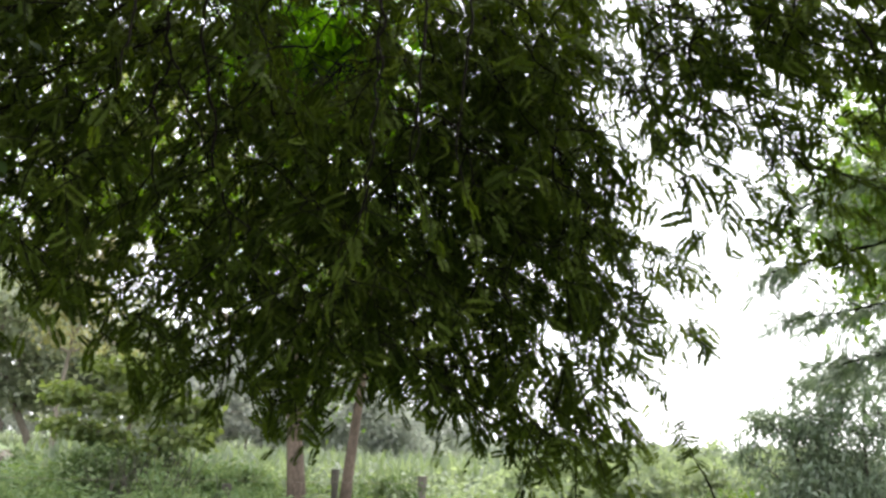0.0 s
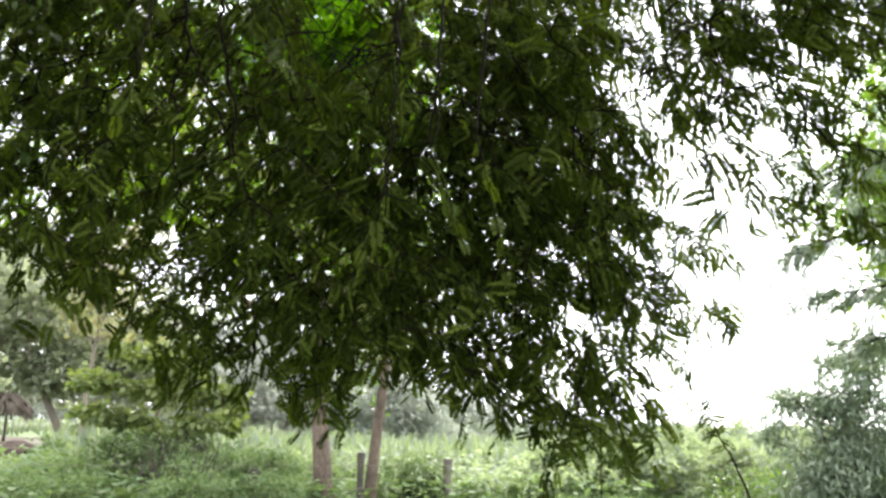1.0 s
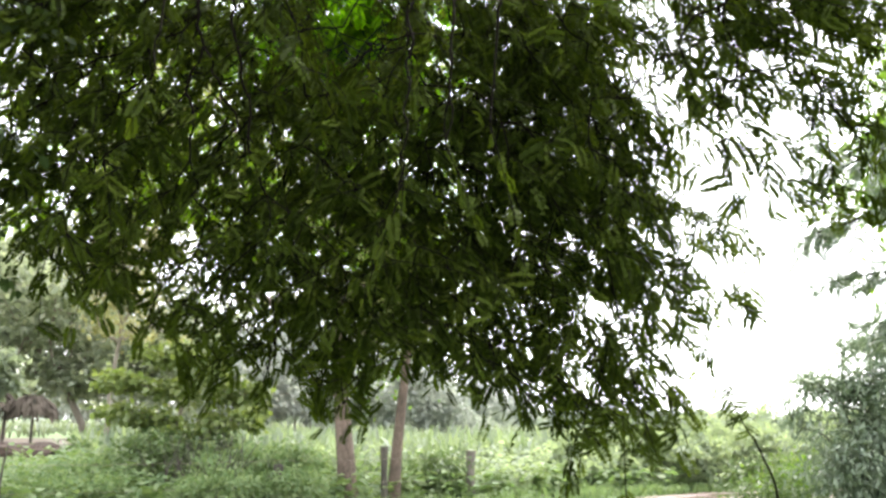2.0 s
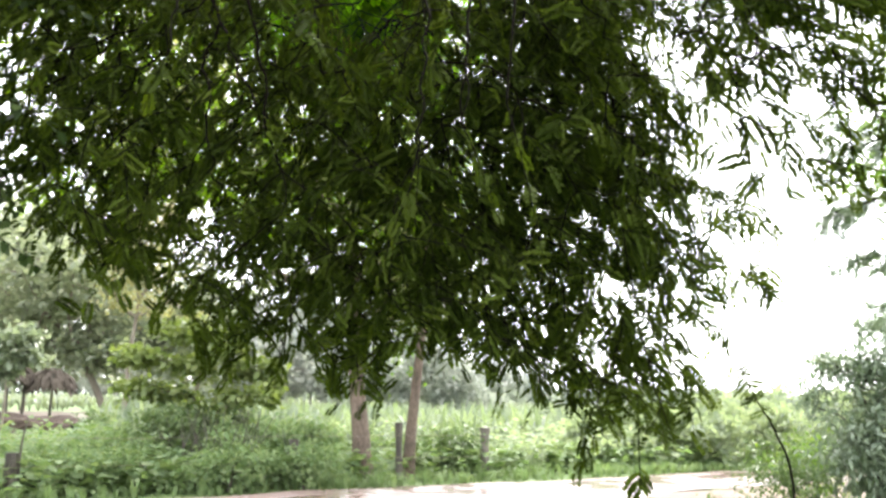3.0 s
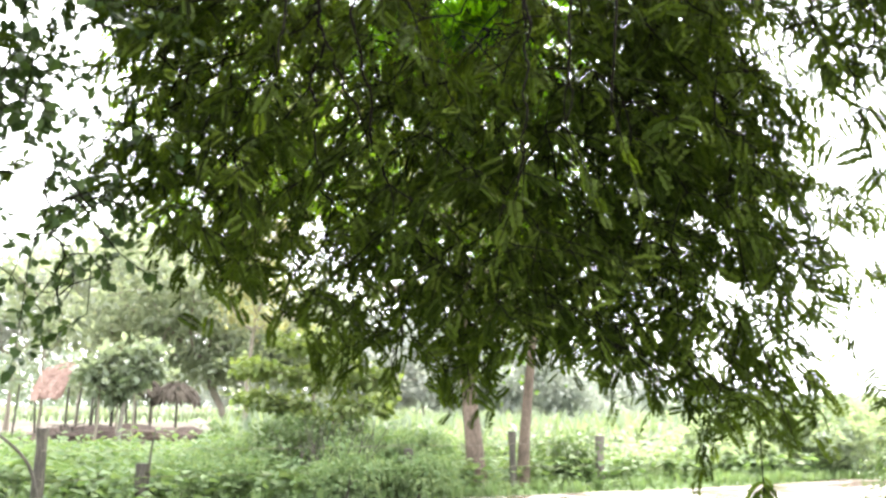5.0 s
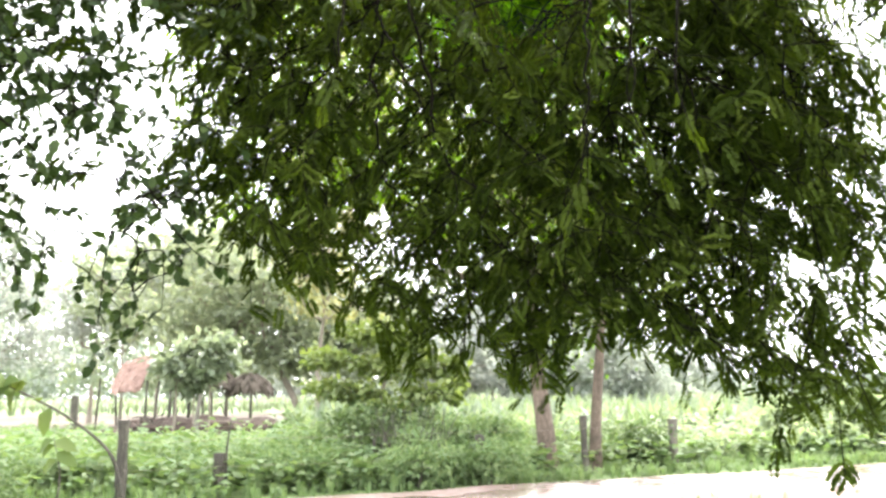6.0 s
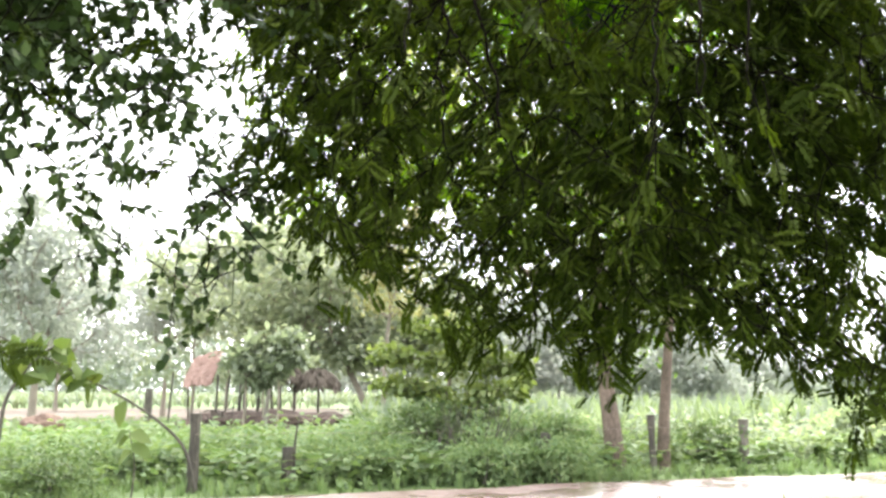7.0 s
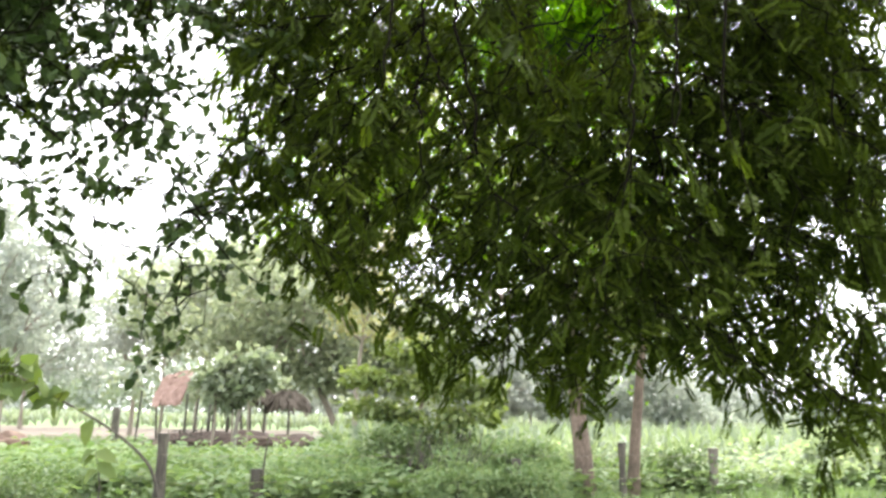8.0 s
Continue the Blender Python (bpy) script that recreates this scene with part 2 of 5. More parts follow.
def connect(start, targets, pull=0.35, hang=1.0):
    """Joins targets to a start chain, each to the near node from which the way to the root is short."""
    nodes = [np.asarray(p, float) for p in start]
    parent = [max(i - 1, 0) for i in range(len(nodes))]
    far = [0.0]
    for i in range(1, len(nodes)):
        far.append(far[i - 1] + np.linalg.norm(nodes[i] - nodes[i - 1]))
    T = np.asarray(targets, float)
    A, D = np.array(nodes), np.array(far)
    way = np.array([1, 1, hang])
    gap = np.linalg.norm((T[:, None] - A[None]) * way, axis=-1)
    cost = gap + pull * D[None]
    best, near = cost.min(1), cost.argmin(1)
    done = np.zeros(len(T), bool)
    where = np.zeros(len(T), int)
    for _ in range(len(T)):
        i = int(np.argmin(np.where(done, 1e9, best)))
        done[i] = True
        p = int(near[i])
        nodes.append(T[i])
        parent.append(p)
        far.append(far[p] + np.linalg.norm(T[i] - nodes[p]))
        k = len(nodes) - 1
        where[i] = k
        c = np.linalg.norm((T - T[i]) * way, axis=1) + pull * far[k]
        better = c < best
        best[better], near[better] = c[better], k
    return np.array(nodes), np.array(parent), where


def add_branches(ob, nodes, parent, radii, k0, base, mat, thick, most, sides=6):
    """Each stout branch as a part of its own; the fine rest in one part."""
    base = np.asarray(base)
    kids = [[] for _ in nodes]
    for i in range(1, len(nodes)):
        kids[parent[i]].append(i)
    rest, heads = [], [(radii[c], c) for p in range(k0) for c in kids[p] if c >= k0]
    made = 0
    while heads:
        heads.sort()
        r, c = heads.pop()
        if r < thick or made >= most:
            rest.append(c)
            continue
        line, rad = [nodes[parent[c]], nodes[c]], [min(radii[parent[c]], r * 1.3), r]
        while kids[c]:
            nxt = max(kids[c], key=lambda q: radii[q])
            heads += [(radii[q], q) for q in kids[c] if q != nxt]
            line.append(nodes[nxt])
            rad.append(radii[nxt])
            c = nxt
        n = min(4 * len(line), 60)
        t = np.linspace(0, len(line) - 1, n)
        v, f = tube(curve_pts(line, n), np.interp(t, np.arange(len(line)), rad), sides)
        piece("branch", v - base, f, mat, ob, smooth=True)
        made += 1
    fine = []
    while rest:
        c = rest.pop()
        fine.append(c)
        rest += kids[c]
    if fine:
        out = []
        for i in fine:
            a, b = nodes[parent[i]], nodes[i]
            ln = np.linalg.norm(b - a)
            if ln < 1e-4:
                continue
            t = np.linspace(0, 1, 4)[:, None]
            p = a + (b - a) * t + rng.normal(size=3) * 0.06 * ln * (4 * t * (1 - t))
            out.append(tube(p, np.linspace(min(radii[parent[i]], radii[i] * 1.3), radii[i], 4), 3))
        v, f = join(out)
        piece("branchwork", v - base, f, mat, ob, "fine branches", "stuff", True)


# leaf templates: the base at the origin, the blade along +y, its face to +z
def blade_leaf(width=0.5, fold=0.12, droop=0.15):
    v = np.array([[0, 0, 0], [-width * 0.42, 0.35, fold], [0, 0.4, 0], [width * 0.42, 0.35, fold], [-width * 0.33, 0.72, fold * 0.6 - droop * 0.5],
                  [0, 0.72, -droop * 0.4], [width * 0.33, 0.72, fold * 0.6 - droop * 0.5], [0, 1.0, -droop]])
    f = np.array([[0, 2, 1, 1], [0, 3, 2, 2], [1, 2, 5, 4], [2, 3, 6, 5], [4, 5, 7, 7], [5, 6, 7, 7]])
    tri = []
    for q in f:
        tri.append(q[:3])
        if q[3] != q[2]:
            tri.append([q[0], q[2], q[3]])
    return v, np.array(tri)


def small_leaf(width=0.5, fold=0.15):
    v = np.array([[0, 0, 0], [-width / 2, 0.5, fold], [width / 2, 0.5, fold], [0, 1.0, -0.05]])
    return v, np.array([[0, 3, 1], [0, 2, 3]])


def pinnate_leaf(pairs=10, seed=0, droop=0.25, gap=0.0, fine=True):
    """A tamarind leaf one unit long: a thin rachis with opposite oblong leaflets, simpler ones where not fine."""
    g = np.random.default_rng(seed)
    V, F = [], []
    ys = np.linspace(0.06, 0.97, pairs)
    zs = -droop * ys ** 2
    for y, z in zip(ys, zs):
        V += [[-0.008, y, z], [0.008, y, z]]
    for k in range(pairs - 1):
        F += [[2 * k, 2 * k + 1, 2 * k + 3], [2 * k, 2 * k + 3, 2 * k + 2]]
    V += [[0, 0, 0]]
    F += [[len(V) - 1, 1, 0]]
    for k, (y, z) in enumerate(zip(ys, zs)):
        for s in (-1, 1):
            if g.random() < gap:
                continue
            ln = (0.245 + 0.03 * (pairs < 9)) * (0.75 + 0.5 * math.sin(math.pi * (0.12 + 0.8 * y))) * g.uniform(0.88, 1.1)
            w = 0.6 / pairs * g.uniform(0.85, 1.1)
            lean = radians(g.uniform(10, 26))
            drop = g.uniform(-0.45, -0.05)
            d = np.array([s * math.cos(lean), math.sin(lean), drop])
            q = np.array([-s * math.sin(lean), math.cos(lean), g.uniform(-0.14, 0.14)])
            o = np.array([0.008 * s, y, z])
            i = len(V)
            if not fine:
                V += [list(o + d * ln * 0.66 + q * w * 1.7), list(o + d * ln * 0.66 - q * w * 1.7), list(o + d * ln)]
                r = 2 * k + (s > 0)
                F += [[r, i + 2, i], [r, i + 1, i + 2]] if s < 0 else [[r, i, i + 2], [r, i + 2, i + 1]]
                continue
            V += [list(o + d * ln * 0.35 + q * w), list(o + d * ln * 0.35 - q * w), list(o + d * ln * 0.85 + q * w * 0.9), list(o + d * ln * 0.85 - q * w * 0.9), list(o + d * ln)]
            r = 2 * k + (s > 0)
            F += [[r, i + 1, i], [i, i + 1, i + 2], [i + 1, i + 3, i + 2], [i + 2, i + 3, i + 4]] if s < 0 else [[r, i, i + 1], [i, i + 2, i + 1], [i + 1, i + 2, i + 3], [i + 2, i + 4, i + 3]]
    return np.array(V), np.array(F)


# ---- ground, road and yard ----
U, N = np.array([0.775, 0.632]), np.array([-0.632, 0.775])  # along and across the road


def along(s, n, z=0.0):
    p = U * s + N * n
    return Vector((p[0], p[1], z))


def bearing(az, n):
    """The distance at which the bearing az meets the line n metres across from the camera."""
    a = radians(az)
    return n / (N[0] * math.sin(a) + N[1] * math.cos(a))


def relief(x, y):
    return 0.03 * np.sin(x * 0.7 + 1.3 * np.sin(y * 0.4)) * np.cos(y * 0.6) + 0.02 * np.sin(x * 2.1 + y * 1.7)


def sheet(x0, x1, y0, y1, nx, ny, z=0.0, rough=1.0):
    X, Y = np.meshgrid(np.linspace(x0, x1, nx), np.linspace(y0, y1, ny), indexing="ij")
    Z = z + rough * relief(X, Y) - 0.06
    P = np.stack([X, Y, Z], -1).reshape(-1, 3)
    i, j = np.meshgrid(np.arange(nx - 1), np.arange(ny - 1), indexing="ij")
    k = i * ny + j
    F = np.stack([k, k + ny, k + ny + 1, k + 1], -1).reshape(-1, 4)
    return P, F


def ground_sheet():
    g = np.concatenate([-np.geomspace(2500, 60, 14), np.linspace(-55, 55, 111), np.geomspace(60, 2500, 14)])
    X, Y = np.meshgrid(g, g, indexing="ij")
    fade = np.exp(-(X ** 2 + Y ** 2) / 70 ** 2)
    P = np.stack([X, Y, relief(X, Y) * fade - 0.06], -1).reshape(-1, 3)
    n = len(g)
    i, j = np.meshgrid(np.arange(n - 1), np.arange(n - 1), indexing="ij")
    k = i * n + j
    F = np.stack([k, k + n, k + n + 1, k + 1], -1).reshape(-1, 4)
    return piece("ground", P, F, M_GROUND, label="green grassy soil spreading to the horizon", kind="structure", smooth=True)


ground_sheet()["category"] = "ground"


def strip(name, mat, s0, s1, n0, n1, z, label, wob=0.12, rows=9, step=0.5):
    s = np.arange(s0, s1 + step, step)
    t = np.linspace(0, 1, rows)
    edge0 = n0 + wob * (np.sin(s * 0.9) + 0.6 * np.sin(s * 2.3 + 1))
    edge1 = n1 + wob * (np.sin(s * 0.7 + 2) + 0.6 * np.sin(s * 2.9))
    nn = edge0[:, None] + (edge1 - edge0)[:, None] * t[None]
    xy = U[None, None] * s[:, None, None] + N[None, None] * nn[..., None]
    zz = z + 0.012 * np.sin(nn * 7 + 0.6 * np.sin(s * 0.5)[:, None]) + 0.01 * np.sin(s * 1.9)[:, None] - 0.08 * (np.abs(t - 0.5) * 2)[None] ** 8
    P = np.concatenate([xy, zz[..., None]], -1).reshape(-1, 3)
    i, j = np.meshgrid(np.arange(len(s) - 1), np.arange(rows - 1), indexing="ij")
    k = i * rows + j
    F = np.stack([k, k + rows, k + rows + 1, k + 1], -1).reshape(-1, 4)
    ob = piece(name, P, F, mat, label=label, kind="structure", smooth=True)
    ob["category"] = "road" if name == "road" else "ground"
    return ob


strip("road", M_ROAD, -30, 120, 11.75, 14.45, 0.03, "narrow rain-wet brown village road with worn ruts")
strip("verge", M_BROWN, -30, 120, 8.5, 11.9, 0.0, "bare brown soil along the wet road")
yc = polar(-29, 66)
YP, YF = sheet(-26, 26, -17, 17, 40, 30, 0.0, rough=0.5)
yard = piece("yard_ground", YP, YF, M_YARD, label="pale bare earth yard behind the thatched shed", kind="structure", smooth=True)
yard.location, yard.rotation_euler = (yc.x, yc.y, 0.05), (0, 0, radians(24))
yard["category"] = "ground"


# ---- the near tamarind ----
def low_edge(az):
    """How low the hanging leaves reach at a bearing, as degrees above the eye."""
    ragged = 0.9 * np.sin(az * 1.9 + 0.4) + 0.7 * np.sin(az * 4.3 + 1) + 0.4 * np.sin(az * 9.3 + 2)
    return ragged + np.interp(az, [-50, -45, -42, -40, -36, -32, -30, -28, -24, -20, -17.5, -14, -11, -9.3, -7, -4, -1, 2, 3.5, 4.5, 6, 8, 9.5, 11, 12.5, 14, 15.5, 17, 18.5, 20, 22, 30],
                              [13, 12, 11, 10, 8.5, 9, 8.6, 7.2, 5.8, 4, 2, 2.2, 1.2, 0.0, 2.2, 2.2, 1.2, 0.2, -1.6, -3.0, -2.6, -2.4, -1.8, -0.9, 0.8, 3.0, 5.6, 8.0, 9.0, 7.0, 6.5, 6])


def patch_of(az, el, a0, e0, wa, we):
    """A soft round patch of bearings and elevations, 1 at its middle."""
    return np.exp(-(((az - a0) / wa) ** 2 + ((el - e0) / we) ** 2))


def thickness(az, el):
    """How densely the leaves hang, 0 to 1: a solid middle, a feathery rim, thin boughs on both sides."""
    rim = np.interp(el, [-3, 1, 4, 7, 10, 13, 18, 25], [7.6, 8.0, 9.4, 11.0, 10.6, 9.8, 8.8, 8.0])
    lace = np.interp(el, [-3, 2, 4, 7, 10, 13, 18, 25], [8.4, 10.0, 13.6, 15.0, 14.0, 13.0, 10.4, 9.0])
    left = np.interp(el, [7, 10, 12.5, 15, 18, 22, 26], [-26, -27.6, -28.0, -29.4, -29.0, -29.2, -29.6])
    d = np.where(az < rim, 1.0, np.where(az < lace, 0.24, 0.0))
    d = np.where((az > 2.0) & (az < rim) & (el < 11.5), 0.66, d)
    d = np.where((az > 2.0) & (az < rim) & (el >= 11.5) & (el < 17), 0.85, d)
    d = np.where((az < rim) & (az > 2.0), np.maximum(d, 0.95 * patch_of(az, el, 6.6, 3.0, 2.4, 6.5)), d)
    d = np.where((az > -28.3) & (az < -15.5), np.where(el > 14, 0.95, 0.6), d)
    d = np.where((az > -28.3) & (az < -17) & (el < 10), 0.38, d)
    d = np.where(az < left, 0.03 + 0.12 * np.clip((el - 20) / 5, 0, 1), d)
    side = 0.9 * np.clip((el - 19.8) / 2.5, 0, 1) * (az > 10) + 0.8 * patch_of(az, el, 19.3, 19.0, 1.1, 3.0) + 0.4 * patch_of(az, el, 13.2, 19.8, 2.2, 1.8)
    side = side + 0.45 * patch_of(az, el, 21.8, 16.4, 2.4, 2.2) + 0.26 * patch_of(az, el, 14.0, 14.8, 2.6, 2.6) + 0.2 * patch_of(az, el, 18.0, 13.8, 2.6, 1.6)
    side = side * (1 - 0.85 * patch_of(az, el, 21.3, 21.6, 1.6, 1.0)) * (1 - 0.8 * patch_of(az, el, 17.3, 19.4, 0.9, 1.8))
    d = np.where(az >= lace, np.clip(0.92 * side, 0, 1), d)
    hole = 1.2 * patch_of(az, el, -9.3, 25.0, 2.0, 2.6) + 0.4 * patch_of(az, el, -18.2, 18.0, 1.4, 2.5) + 0.45 * patch_of(az, el, -22.3, 11, 2.0, 5.0) + 0.75 * patch_of(az, el, 9.6, 23.6, 0.8, 1.6)
    return d * (1 - np.clip(hole, 0, 0.97))


def ahead_leaf(P):
    return (P[:, 1] > 1.0) & (np.abs(np.degrees(np.arctan2(P[:, 0], P[:, 1]))) < 52)


def tamarind():
    tree = thing("tamarind_tree", (2.4, -1.6, 0), "large tamarind with dense dark feathery leaves hanging low over the roadside", "tree")
    root = np.array([2.4, -1.6, 0.0])
    chain = curve_pts([root, root + (-0.1, 0.1, 1.2), root + (-0.25, 0.5, 2.4), (1.6, 0.3, 3.6), (0.6, 2.2, 4.5), (-0.4, 3.8, 4.6)], 22)
    # where twigs hang: in front, within the outline; above and behind, unseen, added for shade
    az, el = rng.uniform(-49, 29, 16000), rng.uniform(-3, 31, 16000)
    tuft = np.array([noise.noise(Vector((p / 2.7, q / 2.3, 3.0))) + 0.5 * noise.noise(Vector((p / 1.1, q / 1.0, 8.0))) for p, q in zip(az, el)])
    keep = (rng.random(16000) < thickness(az, el) * np.clip(0.55 + 1.4 * tuft, 0.14 + 0.6 * patch_of(az, el, 2.5, 18.0, 6.0, 5.5) + 0.4 * patch_of(az, el, -2.0, 9.5, 5.0, 4.0), 1)) & (el > low_edge(az) + 1.6)
    az, el = az[keep][:2750], el[keep][:2750]
    r = rng.uniform(4.0, 5.7, len(az))
    # a few sprays hang nearer, over the middle
    centres = np.array([(-1.0, 17.6), (-3.2, 17.4), (-5.0, 15.4), (-6.4, 13.2), (-21.6, 20.0)])
    near = centres + rng.normal(size=centres.shape) * 0.3
    az, el, r = np.concatenate([az, near[:, 0]]), np.concatenate([el, near[:, 1]]), np.concatenate([r, rng.uniform(2.9, 3.15, len(near))])
    a, e = np.radians(az), np.radians(el)
    front = np.stack([r * np.sin(a), r * np.cos(a), EYE + r * np.tan(e)], -1)
    # single twigs hang lower than the rest all along the hem
    haz = np.concatenate([rng.uniform(-27, 11, 24), np.array([-4.0, -3.4, -10.2, -9.7, -12.2, -1.4, 0.3, 1.6])])
    hel, hr = low_edge(haz) + rng.uniform(1.2, 2.8, len(haz)), rng.uniform(4.0, 5.2, len(haz))
    hem = np.stack([hr * np.sin(np.radians(haz)), hr * np.cos(np.radians(haz)), EYE + hr * np.tan(np.radians(hel))], -1)
    oaz, oel, orad = rng.uniform(-30, 9, 2600), rng.uniform(5, 31, 2600), rng.uniform(6.3, 8.2, 2600)
    keep = (oel > np.maximum(low_edge(oaz) + 5.5, 9)) & ((oaz < 7) | (oel < 18)) & ((oaz > -17) | (oel > 12))
    oaz, oel, orad = oaz[keep][:1250], oel[keep][:1250], orad[keep][:1250]
    oa, oe = np.radians(oaz), np.radians(oel)
    outer = np.stack([orad * np.sin(oa), orad * np.cos(oa), EYE + orad * np.tan(oe)], -1)
    m = 2100
    th, rad = rng.uniform(0, 2 * np.pi, m), 8.5 * np.sqrt(rng.random(m))
    shade_roof = np.stack([0.5 + rad * np.cos(th), -1.5 + rad * np.sin(th), 5.4 + rng.uniform(-0.8, 1.6, m) - 0.035 * rad ** 2], -1)
    lift = (shade_roof[:, 2] - EYE) / np.maximum(np.hypot(shade_roof[:, 0], shade_roof[:, 1]), 0.1)
    shade_roof = shade_roof[(shade_roof[:, 1] < -0.5) | (lift > 0.62)]
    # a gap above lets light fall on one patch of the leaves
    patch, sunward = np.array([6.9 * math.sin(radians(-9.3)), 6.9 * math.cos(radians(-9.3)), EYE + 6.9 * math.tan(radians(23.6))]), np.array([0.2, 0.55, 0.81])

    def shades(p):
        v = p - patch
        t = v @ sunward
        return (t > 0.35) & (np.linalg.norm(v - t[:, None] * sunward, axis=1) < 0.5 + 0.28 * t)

    front, shade_roof, outer = front[~shades(front)], shade_roof[~shades(shade_roof)], outer[~shades(outer)]
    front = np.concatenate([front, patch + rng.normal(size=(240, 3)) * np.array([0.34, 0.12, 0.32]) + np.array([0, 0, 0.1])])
    # dark stems that wind down through the leaves
    stems, girth = [], []
    for dist, r0, r1, way in ((4.1, 0.010, 0.005, [(-20.4, 31), (-19.6, 26), (-18.8, 23.4), (-18.8, 21.5), (-19.4, 19.5), (-19.1, 18), (-18.9, 15.5), (-18.0, 12.5)]),
                              (4.1, 0.009, 0.005, [(-15.0, 32), (-16.4, 27), (-16.9, 23.7), (-16.2, 20.8), (-15.7, 19.2), (-15.4, 16.5), (-14.4, 13.5)]),
                              (4.0, 0.007, 0.004, [(-18.4, 22.0), (-17.4, 19.6), (-15.4, 16.6)]),
                              (4.2, 0.010, 0.004, [(-14.5, 22.6), (-12.3, 23.5), (-10.0, 23.8)]),
                              (4.2, 0.008, 0.004, [(-12.0, 19.6), (-9.8, 19.9), (-8.0, 20.2)]),
                              (4.6, 0.006, 0.003, [(-25.0, 18.0), (-24.4, 14.0), (-23.2, 10.8)]),
                              (4.6, 0.007, 0.003, [(6.0, 18.6), (7.2, 17.0), (8.6, 15.4)])):
        for u, (a0, e0) in zip(np.linspace(0, 1, 16), curve_pts([(*q, 0) for q in way], 16)[:, :2]):
            aa = radians(a0 + 0.15 * math.sin(23 * u + dist))
            stems.append([dist * math.sin(aa), dist * math.cos(aa), EYE + dist * math.tan(radians(e0))])
            girth.append(r0 + (r1 - r0) * u)
    for a0, e0 in near:
        for u in np.linspace(0, 1, 9):
            aa, ee = radians(a0 + 0.5 * math.sin(3.1 * u)), radians(36 + (e0 + 0.4 - 36) * u)
            stems.append([3.0 * math.sin(aa), 3.0 * math.cos(aa), EYE + 3.0 * math.tan(ee)])
            girth.append(0.0035 - 0.0015 * u)
    for u in np.linspace(-46, 28, 22):
        aa = radians(u)
        stems.append([4.5 * math.sin(aa), 4.5 * math.cos(aa), EYE + 4.5 * math.tan(radians(36))])
        girth.append(0.012)
    stems = np.array(stems)
    # unseen leaves drooping low all round behind, added to keep light off the front
    m = 1400
    th, rad = rng.uniform(radians(150), radians(390), m), rng.uniform(6.0, 8.5, m)
    shade_skirt = np.stack([rad * np.cos(th), -1.0 + rad * np.sin(th), rng.uniform(0.9, 5.0, m)], -1)
    shade_skirt = shade_skirt[(shade_skirt[:, 1] < 0) | (np.abs(np.degrees(np.arctan2(shade_skirt[:, 0], shade_skirt[:, 1])) + 10) > 55)]
    tips = np.concatenate([front, outer, shade_roof, shade_skirt, hem])
    hangs = np.arange(len(tips)) >= len(tips) - len(hem)
    nodes, parent, where = connect(chain, np.concatenate([tips, stems]), 0.3, 0.9)
    radii = network(nodes, parent, 0.003, 2.4, 0.24)
    nel = np.degrees(np.arctan2(nodes[:, 2] - EYE, np.hypot(nodes[:, 0], nodes[:, 1])))
    ahead = (nodes[:, 1] > 1) & (np.abs(np.degrees(np.arctan2(nodes[:, 0], nodes[:, 1]))) < 55)
    radii = np.where(ahead, np.minimum(radii, 0.003 + 0.0025 * np.clip((nel - 12) / 12, 0, 1) + 0.03 * np.clip((nel - 29) / 10, 0, 1)), radii)
    radii = np.where(ahead & (np.hypot(nodes[:, 0], nodes[:, 1]) > 5.2), np.minimum(radii, 0.006), radii)
    radii[where[len(tips):]] = np.maximum(radii[where[len(tips):]], girth)
    trunk = tube(chain[:8], np.linspace(0.34, 0.24, 8) * (1 + 0.3 * np.exp(-np.arange(8) * 1.4)), 16, 0.03)
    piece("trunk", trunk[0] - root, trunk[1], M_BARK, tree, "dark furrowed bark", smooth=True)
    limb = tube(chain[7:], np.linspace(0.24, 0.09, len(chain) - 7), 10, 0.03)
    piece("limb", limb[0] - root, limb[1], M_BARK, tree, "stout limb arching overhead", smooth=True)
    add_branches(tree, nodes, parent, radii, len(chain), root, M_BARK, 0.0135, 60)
    # a drooping twig at every tip, with two rows of leaves
    P, D, UPS, TW, LOW = [], [], [], [], []
    behind = ~ahead_leaf(tips)
    for i, p in enumerate(tips):
        a = math.atan2(p[0], p[1])
        away = (1.0 if math.degrees(a) > 9 else 0.45) * math.tanh((math.degrees(a) + 9) / 7) + rng.normal(0, 0.75)
        out = unit(np.array([math.cos(a), -math.sin(a), 0]) * away + np.array([math.sin(a), math.cos(a), 0]) * rng.normal(0, 0.4) + np.array([0, 0, -rng.uniform(0.0, 0.75)]))
        if not behind[i] and math.hypot(p[0], p[1]) < 3.3:
            out = unit(out * 0.5 + np.array([0, 0, -0.8]))
        if hangs[i]:
            out = unit(out * 0.35 + np.array([0, 0, -1.0]))
        ln = rng.uniform(0.2, 0.42) * (0.6 if hangs[i] else 1.0)
        t = np.linspace(0, 1, 4)[:, None]
        pts = p + out * ln * t + np.array([0, 0, -0.3 * ln]) * t ** 2
        tel = np.degrees(np.arctan2(pts[:, 2] - EYE, np.hypot(pts[:, 0], pts[:, 1])))
        hung = 4 if behind[i] or hangs[i] else int(np.argmin(np.append(tel > low_edge(np.degrees(np.arctan2(pts[:, 0], pts[:, 1]))) + 0.7, False)))
        if hung >= 2:
            TW.append(tube(pts[:hung], np.linspace(0.0032, 0.0012, 4)[:hung], 3))
        side = unit(np.cross(out, [0, 0, 1]))
        k = int(ln / 0.1) + 2 if behind[i] else int(ln / 0.07) + 1 + (rng.random() < 0.5)
